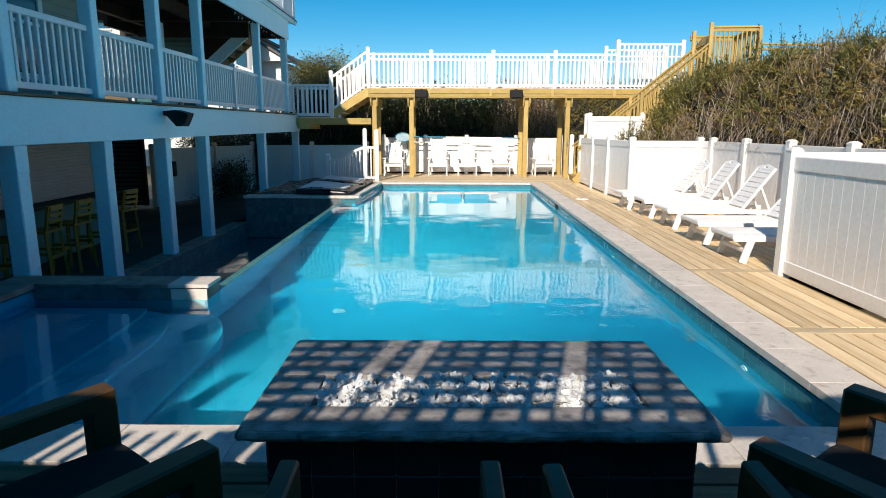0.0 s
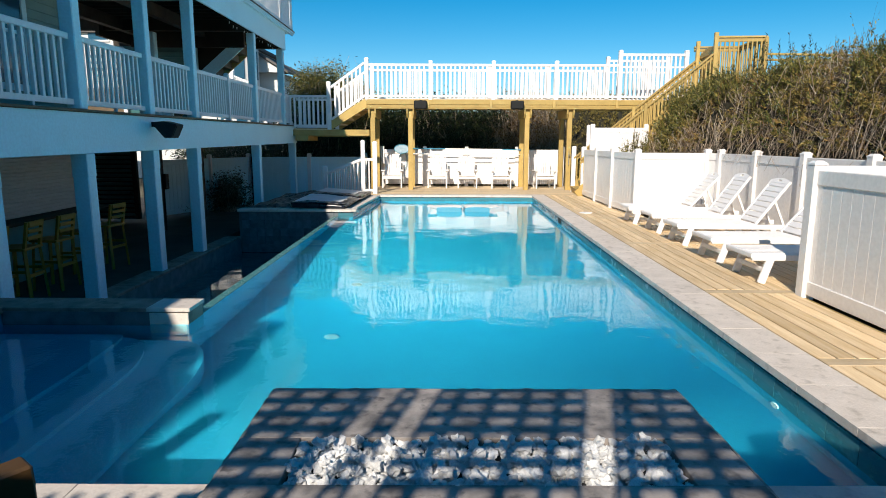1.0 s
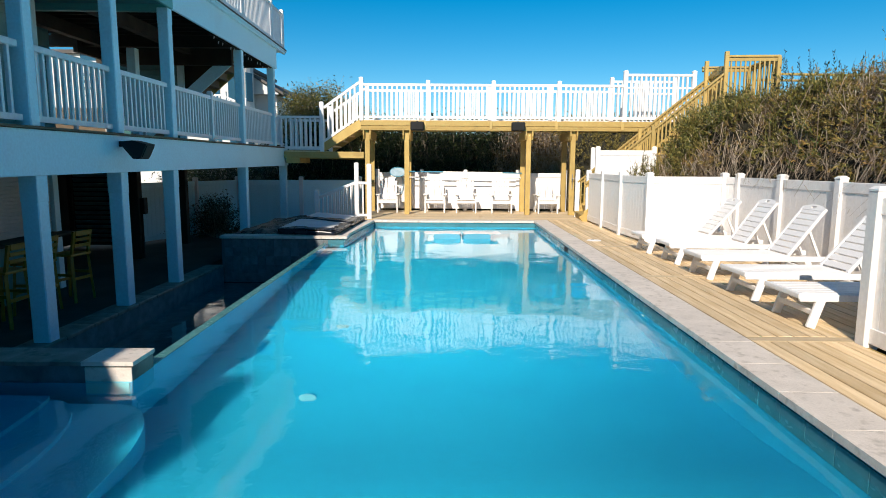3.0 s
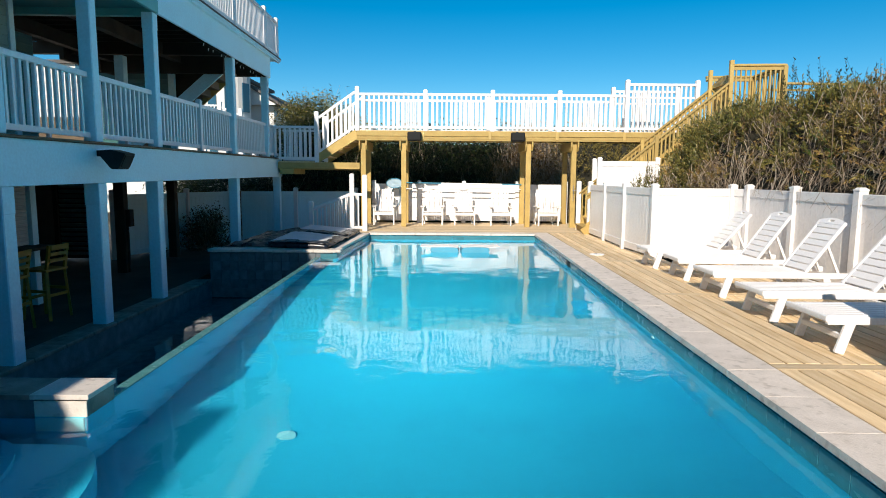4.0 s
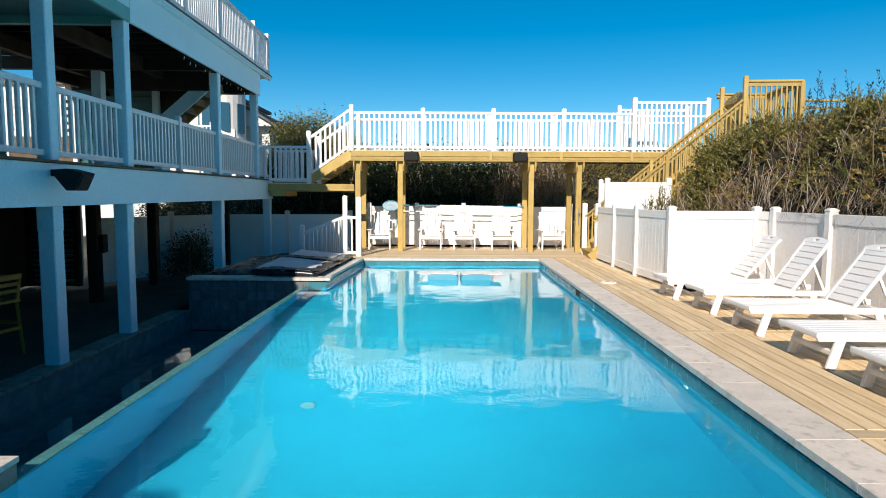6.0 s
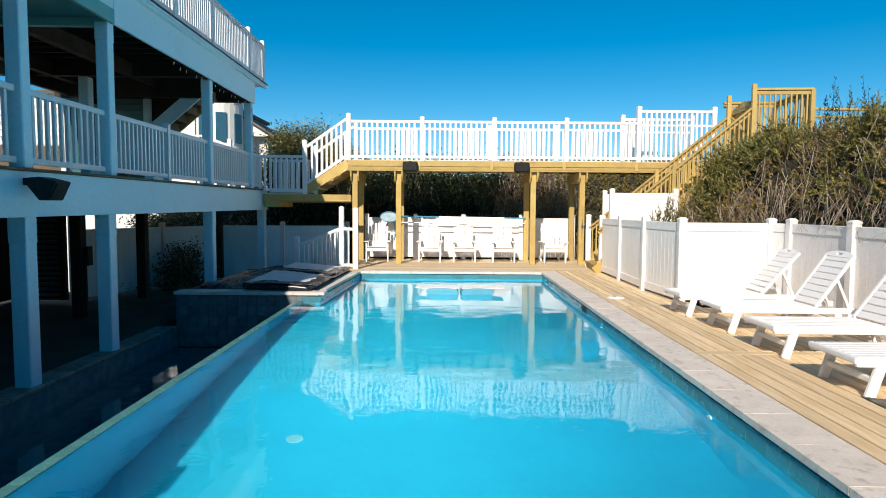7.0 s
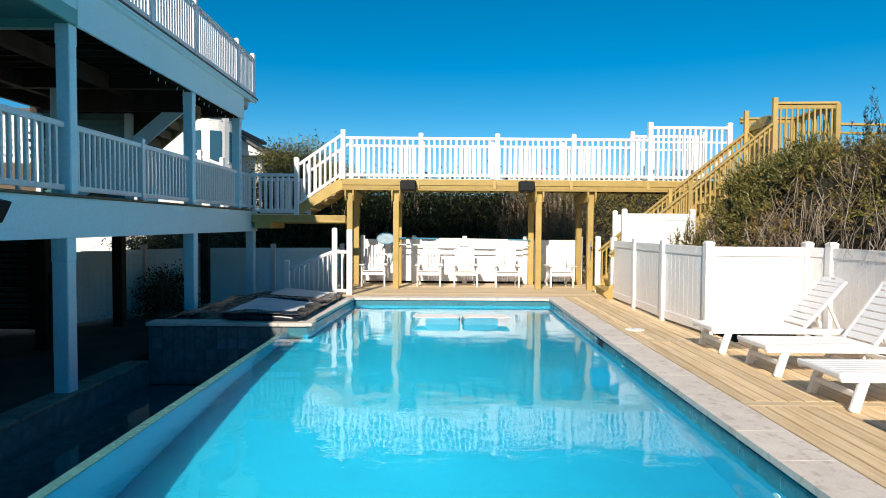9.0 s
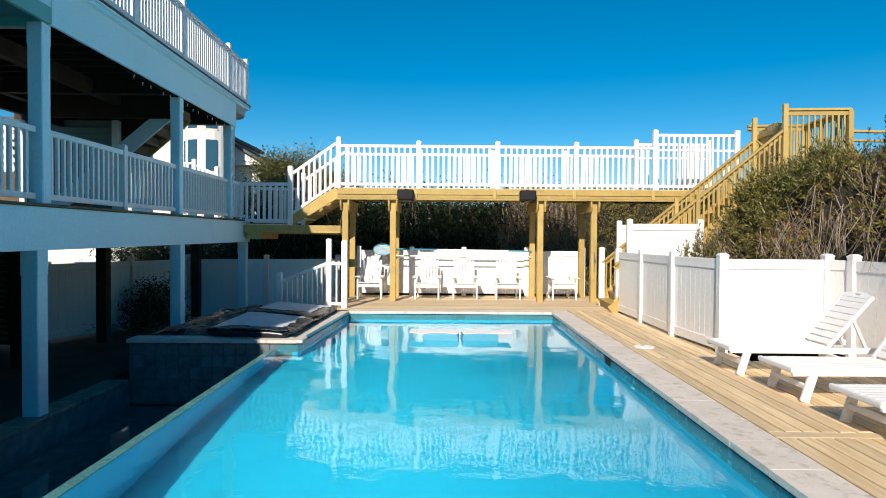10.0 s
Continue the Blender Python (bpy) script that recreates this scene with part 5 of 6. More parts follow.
# ---- sun loungers ----
def lounger(m, label, back):
    s = thing("sun_lounger", m, label, "lounger", "sun loungers")
    # head towards +x, foot at x=0
    L, Wd, H = 1.95, 0.62, 0.33
    for y in (-Wd / 2, Wd / 2):
        part("side_rail", B(0.12, L - 0.12, y - 0.022, y + 0.022, H - 0.075, H - 0.005, bev=0.012, seg=2), M_RESIN, s)
        for x0, x1 in ((0.33, 0.24), (1.50, 1.60)):
            bm = bmesh.new(); beam(bm, (x1, y, 0), (x0, y, H - 0.04), 0.042, 0.085, up=(1, 0, 0)); bevel(bm, 0.008)
            part("leg", bm, M_RESIN, s)
    for x in (0.27, 1.56):
        part("crossbar", B(x - 0.02, x + 0.02, -Wd / 2, Wd / 2, 0.12, 0.17, bev=0.008), M_RESIN, s)
    part("foot_rail", B(0.105, 0.15, -Wd / 2 - 0.02, Wd / 2 + 0.02, H - 0.05, H + 0.004, bev=0.015, seg=2), M_RESIN, s)
    for k in range(7):
        y = -Wd / 2 + 0.055 + k * (Wd - 0.11) / 6
        part("seat_slat", B(0.15, 1.28, y - 0.036, y + 0.036, H - 0.015, H + 0.004, bev=0.005), M_RESIN, s)
    # raised back
    hinge = Vector((1.28, 0, H))
    a = radians(back)
    bk = part("backrest", B(0, 0.75, -Wd / 2 + 0.03, -Wd / 2 + 0.075, -0.02, 0.02, bev=0.01, seg=2), M_RESIN, s, at=pose(*hinge, 0, -back, 0))
    part("stile", B(0, 0.75, Wd / 2 - 0.075, Wd / 2 - 0.03, -0.02, 0.02, bev=0.01, seg=2), M_RESIN, bk)
    for k in range(8):
        part("back_slat", B(0.02 + 0.092 * k, 0.02 + 0.092 * k + 0.079, -Wd / 2 + 0.07, Wd / 2 - 0.07, -0.008, 0.012, bev=0.005), M_RESIN, bk)
    bm = bmesh.new()   # arched rail with a hand slot in its middle
    us = [-Wd / 2 + 0.03 + (Wd - 0.06) * k / 10 for k in range(11)]
    vs = [0.045 + 0.045 * math.sin(math.pi * k / 10) for k in range(11)]
    for k in range(10):
        spans = [(0.0, 0.0, vs[k], vs[k + 1])] if k not in (4, 5) else [(0.0, 0.0, 0.028, 0.028), (0.062, 0.062, vs[k], vs[k + 1])]
        for v0, v1, v2, v3 in spans:
            q = [(v0, us[k]), (v1, us[k + 1]), (v3, us[k + 1]), (v2, us[k])]
            lo = [bm.verts.new((0.72 + v, u, -0.018)) for v, u in q]; hi = [bm.verts.new((0.72 + v, u, 0.018)) for v, u in q]
            bm.faces.new(lo); bm.faces.new(hi[::-1])
            for i in range(4):
                j = (i + 1) % 4; bm.faces.new((lo[i], hi[i], hi[j], lo[j]))
    bmesh.ops.remove_doubles(bm, verts=bm.verts, dist=0.0005)
    part("head_rail", bm, M_RESIN, bk)
    top = hinge + Vector((math.cos(a) * 0.45, 0, math.sin(a) * 0.45))
    for y in (-Wd / 2 + 0.1, Wd / 2 - 0.1):
        bm = bmesh.new(); beam(bm, (1.28 + math.cos(a) * 0.42 + 0.2, y, H - 0.05), (top.x, y, top.z), 0.025, 0.03, up=(1, 0, 0)); part("strut", bm, M_RESIN, s)
    return s


LY = ((12.47, 49, 0.02), (11.27, 55, 0.08), (10.0, 54, 0.06), (8.67, 50, 0.02), (7.54, 34, 0.0))
for y, back, dx in LY:
    lounger(RIGHT @ T(3.10 + dx, y, 0.0), "white resin sun lounger with its slatted back raised", back)

# ---- garden chairs by the back fence ----
def adirondack(m):
    c = thing("garden_chair", m, "white slatted adirondack-style garden chair by the fence", "chair", "garden chairs")
    for x in (-0.30, 0.30):
        part("front_leg", B(x - 0.02, x + 0.02, -0.06, 0.03, 0, 0.56, bev=0.006), M_RESIN, c)
        bm = bmesh.new(); beam(bm, (x * 0.93, -0.02, 0.37), (x * 0.93, 0.80, 0.06), 0.03, 0.10); bevel(bm, 0.006); part("side_rail", bm, M_RESIN, c)
        bm = B(x - 0.07, x + 0.07, -0.13, 0.62, 0.56, 0.585); bevel(bm, 0.01, 2); part("arm", bm, M_RESIN, c)
        part("arm_bracket", B(x - 0.012, x + 0.012, 0.04, 0.14, 0.44, 0.56), M_RESIN, c)
        part("back_leg", B(x * 0.9 - 0.018, x * 0.9 + 0.018, 0.55, 0.62, 0, 0.56, bev=0.005), M_RESIN, c)
    for k in range(6):
        bm = B(-0.28, 0.28, -0.035, 0.035, 0, 0.02); bevel(bm, 0.005)
        part("seat_slat", bm, M_RESIN, c, at=pose(0, 0.0 + 0.078 * k, 0.40 - 0.026 * k, -18))
    part("front_apron", B(-0.28, 0.28, -0.055, -0.03, 0.30, 0.385, bev=0.006), M_RESIN, c)
    for k in range(7):
        u = (k - 3) / 3
        h = 0.86 - 0.10 * u * u
        bm = B(-0.031, 0.031, -0.012, 0.012, 0, h); bevel(bm, 0.006)
        part("back_slat", bm, M_RESIN, c, at=pose(0.070 * (k - 3), 0.44, 0.26, -19, 3.0 * u, 0))
    for z in (0.42, 0.72):
        y = 0.47 + (z - 0.26) * 0.34
        part("back_rail", B(-0.25, 0.25, y, y + 0.025, z - 0.03, z + 0.03), M_RESIN, c)
    return c


ac = adirondack(T(-1.74, 21.0, 0, 1.5))
for x, y, r in ((-0.26, 20.97, -2), (0.72, 21.0, 1), (1.82, 20.9, -1.5), (3.27, 20.95, 3)):
    copy_thing(ac, T(x, y, 0, r))

# pool pole with net, hung across the bridge posts
pole = thing("pool_net", T(0, 21.64, 1.25), "blue telescopic pole with a leaf net hooked on the posts", "pool net")
bm = bmesh.new(); rod(bm, (-1.22, 0.0, 0.03), (2.52, 0.0, -0.01), 0.018, 10); part("pole", bm, M_POLE, pole)
bm = bmesh.new(); rod(bm, (0.0, -0.004, 0.016), (1.9, -0.004, -0.006), 0.0205, 10); part("sleeve", bm, M_RESIN, pole)
bm = bmesh.new(); rod(bm, (-1.15, 0.0, -0.155), (2.50, 0.0, -0.165), 0.017, 10); part("spare_pole", bm, M_RESIN, pole, "white spare pole")
bm = bmesh.new()
pts = [(-1.46 + 0.25 * math.cos(2 * math.pi * k / 20), 0.0, 0.01 + 0.15 * math.sin(2 * math.pi * k / 20)) for k in range(20)]
for p, q in zip(pts, pts[1:] + pts[:1]):
    rod(bm, p, q, 0.010, 6)
part("hoop", bm, M_POLE, pole)
bm = bmesh.new(); bm.faces.new([bm.verts.new((x, y + 0.04 * (1 - (abs(x + 1.46) / 0.25)), z)) for x, y, z in pts])
g = bmesh.ops.extrude_face_region(bm, geom=list(bm.faces))
for v in g["geom"]:
    if isinstance(v, bmesh.types.BMVert):
        v.co.y += 0.006
part("net", bm, M_NET, pole)
for x in (-1.1, 2.45):
    for z in (-0.03, -0.18):
        bm = bmesh.new(); beam(bm, (x, -0.02, z), (x, 0.06, z), 0.03, 0.03); part("hook", bm, M_METAL, pole)
hose = thing("hose_coil", T(-1.44, 22.08, 0.95), "pale blue hose coiled on the fence", "hose")
bm = bmesh.new()
for j, r in enumerate((0.20, 0.215, 0.23)):
    ring = [(r * 0.6 * math.cos(2 * math.pi * k / 22), -0.02 * j, r * 1.5 * math.sin(2 * math.pi * k / 22) - 0.1) for k in range(22)]
    for p, q in zip(ring, ring[1:] + ring[:1]):
        rod(bm, p, q, 0.009, 5)
part("coil", bm, M_NET, hose)
# outdoor shower valve on the last post
tap = thing("shower_valve", T(3.88, 20.34, 1.05), "chrome shower valve on a timber post", "tap")
bm = bmesh.new(); rod(bm, (0, 0, -0.25), (0, 0, 0.2), 0.012); part("pipe", bm, M_METAL, tap)
bm = bmesh.new(); rod(bm, (0, -0.0, 0.05), (0, -0.09, 0.05), 0.02); rod(bm, (-0.05, -0.09, 0.05), (0.05, -0.09, 0.05), 0.012); part("handle", bm, M_METAL, tap)

# ---- spa cover ----
cover = thing("spa_cover", T(0, 0, 0), "folded grey vinyl spa cover with black skirt on the spa rim", "spa cover")
def soft_slab(pts, thick, mat, name, label="", seed=0, amp=0.02, nx=14, ny=14):
    """A soft slab over the four corners pts (x, y, z), with a wavy surface."""
    bm = bmesh.new()
    P = [Vector(p) for p in pts]
    top, low = {}, {}
    for i in range(nx + 1):
        for j in range(ny + 1):
            u, v = i / nx, j / ny
            p = (P[0] * (1 - u) + P[1] * u) * (1 - v) + (P[3] * (1 - u) + P[2] * u) * v
            edge = min(u, 1 - u, v, 1 - v)
            z = amp * noise.noise(Vector((p.x * 2.1 + seed, p.y * 2.1, seed))) + amp * 0.5 * noise.noise(Vector((p.x * 6 + seed, p.y * 6, 1)))
            rnd = -0.012 if edge < 0.01 else 0
            top[i, j] = bm.verts.new(p + Vector((0, 0, z + rnd)))
            low[i, j] = bm.verts.new(p + Vector((0, 0, z - thick)))
    for i in range(nx):
        for j in range(ny):
            bm.faces.new((top[i, j], top[i + 1, j], top[i + 1, j + 1], top[i, j + 1]))
            bm.faces.new((low[i, j], low[i, j + 1], low[i + 1, j + 1], low[i + 1, j]))
    for i in range(nx):
        for j in (0, ny):
            bm.faces.new((top[i, j], low[i, j], low[i + 1, j], top[i + 1, j]))
    for j in range(ny):
        for i in (0, nx):
            bm.faces.new((top[i, j], top[i, j + 1], low[i, j + 1], low[i, j]))
    ob = part(name, bm, mat, cover, label)
    for f in ob.data.polygons:
        f.use_smooth = True
    return ob


soft_slab([(-3.50, 14.66, 0.16), (-2.34, 14.62, 0.12), (-2.28, 16.30, 0.13), (-3.42, 16.45, 0.22)], 0.01, M_COVER, "panel", amp=0.012, seed=1)
soft_slab([(-3.52, 14.62, 0.145), (-2.30, 14.58, 0.105), (-2.24, 16.34, 0.115), (-3.46, 16.5, 0.205)], 0.12, M_FILM, "skirt", amp=0.018, seed=1)
soft_slab([(-3.45, 16.62, 0.20), (-2.26, 16.52, 0.13), (-2.16, 18.05, 0.13), (-3.40, 18.2, 0.22)], 0.01, M_COVER, "panel", amp=0.012, seed=3)
soft_slab([(-3.50, 16.58, 0.185), (-2.20, 16.46, 0.115), (-2.10, 18.1, 0.115), (-3.44, 18.26, 0.205)], 0.12, M_FILM, "skirt", amp=0.018, seed=3)
soft_slab([(-3.54, 14.58, 0.168), (-2.24, 14.54, 0.128), (-2.33, 14.82, 0.150), (-3.47, 14.70, 0.182)], 0.02, M_FILM, "flap", amp=0.030, seed=7, nx=40, ny=8)
soft_slab([(-2.44, 14.60, 0.140), (-2.20, 14.56, 0.105), (-2.08, 18.12, 0.120), (-2.36, 18.0, 0.150)], 0.02, M_FILM, "flap", amp=0.035, seed=9, nx=8, ny=60)
soft_slab([(-3.46, 16.28, 0.235), (-2.22, 16.22, 0.150), (-2.16, 16.64, 0.150), (-3.44, 16.74, 0.235)], 0.02, M_FILM, "flap", amp=0.035, seed=12, nx=40, ny=10)
film = thing("plastic_film", T(0, 0, 0), "crumpled shiny black plastic sheet beside the spa cover", "plastic sheet")
bm = bmesh.new()
n1, n2 = 26, 60
vv = {}
for i in range(n1 + 1):
    for j in range(n2 + 1):
        x, y = -4.62 + 1.15 * i / n1, 14.75 + 3.5 * j / n2
        h = 0.07 + 0.10 * abs(noise.noise(Vector((x * 2.6, y * 2.2, 0)))) + 0.045 * abs(noise.noise(Vector((x * 7, y * 6, 4))))
        e = min(i, n1 - i, j, n2 - j)
        vv[i, j] = bm.verts.new((x, y, -0.02 + h * min(1, e / 4) * (0.5 + 0.8 * i / n1)))
for i in range(n1):
    for j in range(n2):
        bm.faces.new((vv[i, j], vv[i + 1, j], vv[i + 1, j + 1], vv[i, j + 1]))
sheet = part("sheet", bm, M_FILM, film)
for f in sheet.data.polygons:
    f.use_smooth = True

# ---- vegetation ----
def leaves(name, centres, size, seed, material, parent=None, droop=0.3, per=1):
    """Small folded leaves (two triangles each) at the given centres, as one mesh."""
    g = np.random.default_rng(seed)
    c = np.asarray(centres)
    n = len(c)
    ax = g.normal(size=(n, 3)); ax[:, 2] = ax[:, 2] * 0.6 + droop
    ax /= np.linalg.norm(ax, axis=1)[:, None]
    side = np.cross(ax, g.normal(size=(n, 3))); side /= np.linalg.norm(side, axis=1)[:, None]
    s = size * g.uniform(0.6, 1.4, n)[:, None]
    nor = np.cross(ax, side)
    a = c - ax * s; b = c + side * s * 0.34 + nor * s * 0.12; d = c + ax * s; e = c - side * s * 0.34 + nor * s * 0.12
    verts = np.stack([a, b, d, e], 1).reshape(-1, 3)
    k = np.arange(n)[:, None] * 4
    faces = np.concatenate([k + np.array([[0, 1, 2]]), k + np.array([[0, 2, 3]])], 1).reshape(-1, 3)
    me = bpy.data.meshes.new(name)
    me.from_pydata(verts.tolist(), [], faces.tolist())
    me.materials.append(material)
    ob = new(name, me)
    if parent:
        ob.parent = parent
    return ob


def twigs(name, starts, ends, r, material, parent=None, bend=0.15, seed=0):
    """Thin bent three-sided sticks as one mesh."""
    g = np.random.default_rng(seed)
    s, e = np.asarray(starts), np.asarray(ends)
    n = len(s)
    mid = (s + e) / 2 + g.normal(size=(n, 3)) * bend * np.linalg.norm(e - s, axis=1)[:, None]
    rr = (r * g.uniform(0.6, 1.5, n))[:, None]
    ring = np.array([[1, 0, 0.3], [-0.5, 0.8, -0.3], [-0.5, -0.8, 0.2]])
    pts = [p[:, None, :] + ring[None] * (rr * f)[:, :, None] for p, f in ((s, 1.0), (mid, 0.8), (e, 0.35))]
    verts = np.concatenate(pts, 1).reshape(-1, 3)
    f = []
    for a in (0, 3):
        for i in range(3):
            j = (i + 1) % 3
            f.append([a + i, a + j, a + 3 + j]); f.append([a + i, a + 3 + j, a + 3 + i])
    faces = (np.arange(n)[:, None, None] * 9 + np.array(f)[None]).reshape(-1, 3)
    me = bpy.data.meshes.new(name)
    me.from_pydata(verts.tolist(), [], faces.tolist())
    me.materials.append(material)
    ob = new(name, me)
    if parent:
        ob.parent = parent
    return ob


def lump(x, y, s, k):
    return noise.noise(Vector((x * s, y * s, k)))


def dune_top(x, y):
    """Height of the scrub's crown over the dune."""
    e = x - (5.55 if y < 13.9 else 5.12)
    t = max(0.0, min(1.0, e / 0.85))
    h = 1.10 + 1.68 * (t ** 0.65) - 0.12 * max(0.0, min(1.0, (x - 7.6) / 3))
    h += 0.30 * lump(x, y, 0.8, 3) + 0.26 * lump(x, y, 2.0, 5)
    if y < 11.5:
        h -= (11.5 - y) * 0.07
    if y > 16.4:
        h -= (y - 16.4) * 1.1
    return h


def ground_top(x, y):
    t = max(0.0, min(1.0, (x - 5.4) / 4.0))
    return 0.1 + 2.1 * t + 0.15 * lump(x, y, 0.6, 9)


bm = bmesh.new()
gv = {}
NX, NY = 34, 44
for i in range(NX + 1):
    for j in range(NY + 1):
        y = -4.0 + 24.0 * j / NY
        x0 = 5.75 if y < 13.75 else 4.65
        x = x0 + (27.75 - x0) * (i / NX) ** 1.8
        z = max(0.1, ground_top(x, y)) if 0 < i else LOW_Z - 0.3
        if j == NY or j == 0:
            z = LOW_Z - 0.3
        gv[i, j] = bm.verts.new((x, y, z))
for i in range(NX):
    for j in range(NY):
        bm.faces.new((gv[i, j], gv[i + 1, j], gv[i + 1, j + 1], gv[i, j + 1]))
solid("dune", bm, M_SOIL, "brown dune bank rising behind the fence", "dune", "structure")

def sprays(name, bases, aims, lengths, per, size, material, parent, seed, flare=0.75):
    """Leafy shoots: leaves set round a stem, leaning forward along it, as one mesh."""
    g = np.random.default_rng(seed)
    p, d, ln = np.repeat(np.asarray(bases), per, 0), np.asarray(aims), np.repeat(np.asarray(lengths), per)[:, None]
    d = np.repeat(d / np.linalg.norm(d, axis=1)[:, None], per, 0)
    n = len(p)
    f = g.uniform(0.1, 1.0, (n, 1))
    out = np.cross(d, g.normal(size=(n, 3))); out /= np.linalg.norm(out, axis=1)[:, None]
    ax = d + out * flare + g.normal(size=(n, 3)) * 0.22; ax /= np.linalg.norm(ax, axis=1)[:, None]
    side = np.cross(ax, d + g.normal(size=(n, 3)) * 0.5); side /= np.linalg.norm(side, axis=1)[:, None]
    s = size * g.uniform(0.65, 1.35, (n, 1)) * (1.15 - 0.45 * f)
    root = p + d * ln * f
    nor = np.cross(ax, side)
    verts = np.stack([root, root + ax * s + side * s * 0.30 + nor * s * 0.10, root + ax * s * 2.1, root + ax * s - side * s * 0.30 + nor * s * 0.10], 1).reshape(-1, 3)
    k = np.arange(n)[:, None] * 4
    faces = np.concatenate([k + np.array([[0, 1, 2]]), k + np.array([[0, 2, 3]])], 1).reshape(-1, 3)
    me = bpy.data.meshes.new(name)
    me.from_pydata(verts.tolist(), [], faces.tolist())
    me.materials.append(material)
    ob = new(name, me)
    ob.parent = parent
    return ob


g = np.random.default_rng(11)
dune = thing("dune_scrub", Matrix(), "tangled green and brown scrub covering the dune behind the fence", "shrubs", kind="stuff")
# near-black sheet below the crown, added as the shade seen between the shoots
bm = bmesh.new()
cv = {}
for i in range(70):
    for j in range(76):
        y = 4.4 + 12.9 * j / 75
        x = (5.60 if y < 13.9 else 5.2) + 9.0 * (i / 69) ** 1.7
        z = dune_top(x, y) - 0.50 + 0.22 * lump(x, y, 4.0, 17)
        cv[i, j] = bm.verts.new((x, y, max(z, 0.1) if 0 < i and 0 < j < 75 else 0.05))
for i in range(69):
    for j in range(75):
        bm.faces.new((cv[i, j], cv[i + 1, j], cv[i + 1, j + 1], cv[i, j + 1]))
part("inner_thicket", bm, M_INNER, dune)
sets = {"green": ([], [], []), "pale": ([], [], []), "dry": ([], [], []), "fresh": ([], [], [])}
ts, te, fs, fe = [], [], [], []


def crown_normal(x, y):
    return np.array([dune_top(x - 0.12, y) - dune_top(x + 0.12, y), dune_top(x, y - 0.12) - dune_top(x, y + 0.12), 0.24])


for _ in range(16500):
    x, y = 4.9 + 8.6 * g.random() ** 1.6, 4.5 + 12.7 * g.random()
    if x < (5.72 if y < 13.9 else 5.12):
        continue
    top = dune_top(x, y)
    if top < 0.6:
        continue
    nor = crown_normal(x, y); nor = nor / np.linalg.norm(nor)
    p = np.array([x, y, top - 0.42 * g.random() ** 1.5])
    if noise.noise(Vector(p) * 2.7) < -0.14:
        continue
    bare = 0.95 * lump(x, y, 0.75, 21) + 0.6 * lump(y, p[2], 1.5, 13) + 0.08 * (x - 5.9) + 0.035 * (12.0 - y) - 0.25 * (p[2] - 2.3)
    if bare > 0.04:
        m = 9
        st = p + g.normal(size=(m, 3)) * 0.14
        sweep = np.array([lump(x, y, 0.8, 31), lump(x, y, 0.8, 37), 0.4 * lump(x, y, 0.9, 39)]) * 0.7
        d = g.normal(size=(m, 3)) * np.array([0.5, 0.5, 0.32]) + sweep
        en = st + d * (0.15 + 0.42 * g.random() ** 1.3)
        en[:, 2] = np.minimum(en[:, 2], np.array([dune_top(*q) for q in en[:, :2]]) + 0.08)
        ts += st.tolist(); te += en.tolist()
        if g.random() < 0.9:
            kind = "dry" if g.random() < 0.5 else "pale"
            for _k in range(2):
                for a, v in zip(sets[kind], (p + g.normal(size=3) * 0.12, nor + g.normal(size=3) * 0.6, 0.14 + 0.12 * g.random())):
                    a.append(v)
        continue
    hue = lump(x, y, 1.1, 41) + 0.10 * (x - 6.6) - 0.05 * (y - 12.0)
    kind = "pale" if hue > 0.20 else "green"
    if lump(x, y, 1.6, 47) > 0.42 and y < 12.5:
        kind = "fresh"
    for _k in range(3):
        aim = nor * 0.7 + np.array([0, 0, 0.45]) + g.normal(size=3) * 0.42
        base, ln = p + g.normal(size=3) * 0.10 - nor * 0.05, 0.16 + 0.20 * g.random()
        for a, v in zip(sets[kind], (base, aim, ln)):
            a.append(v)
        fs.append((base - aim * 0.12).tolist()); fe.append((base + aim / np.linalg.norm(aim) * ln).tolist())
for i in range(120):   # tall shoots breaking the outline
    x, y = 5.9 + 4.5 * g.random() ** 1.3, 6.0 + 10.0 * g.random()
    if 22 <= i < 50:
        x, y = 6.4 + 2.6 * g.random(), 9.5 + 3.5 * g.random()
    if i < 22:
        x, y = 4.25 + 0.55 * g.random(), 15.5 + 0.7 * g.random()
    z = dune_top(x, y) if i >= 22 else 0.95 + 0.5 * g.random()
    h = (0.25 + 0.55 * g.random() ** 1.5 + 0.25 * (i < 50)) if i >= 22 else 0.35 + 0.3 * g.random()
    for _k in range(3):
        aim = np.array([g.normal() * 0.22, g.normal() * 0.22, 1.0])
        base = np.array([x, y, z - 0.15]) + g.normal(size=3) * 0.05
        for a, v in zip(sets["green"], (base, aim, h * (0.6 + 0.5 * g.random()))):
            a.append(v)
        fs.append(base.tolist()); fe.append((base + aim * h).tolist())
tall = ([], [], [])
for x, y, top, n in ((7.06, 14.05, 3.76, 4), (6.53, 13.94, 3.74, 4), (6.96, 13.14, 3.57, 3), (7.54, 13.17, 3.50, 4), (7.25, 13.15, 3.42, 3), (8.3, 12.6, 3.55, 4), (6.30, 13.5, 3.35, 3)):
    for k in range(n):
        base = np.array([x + g.normal() * 0.10, y + g.normal() * 0.10, 2.72])
        tip = np.array([x + g.normal() * 0.09, y + g.normal() * 0.12, top - 0.22 * k * g.random()])
        for a, v in zip(tall, (base, tip - base, np.linalg.norm(tip - base))):
            a.append(v)
        fs.append(base.tolist()); fe.append(tip.tolist())
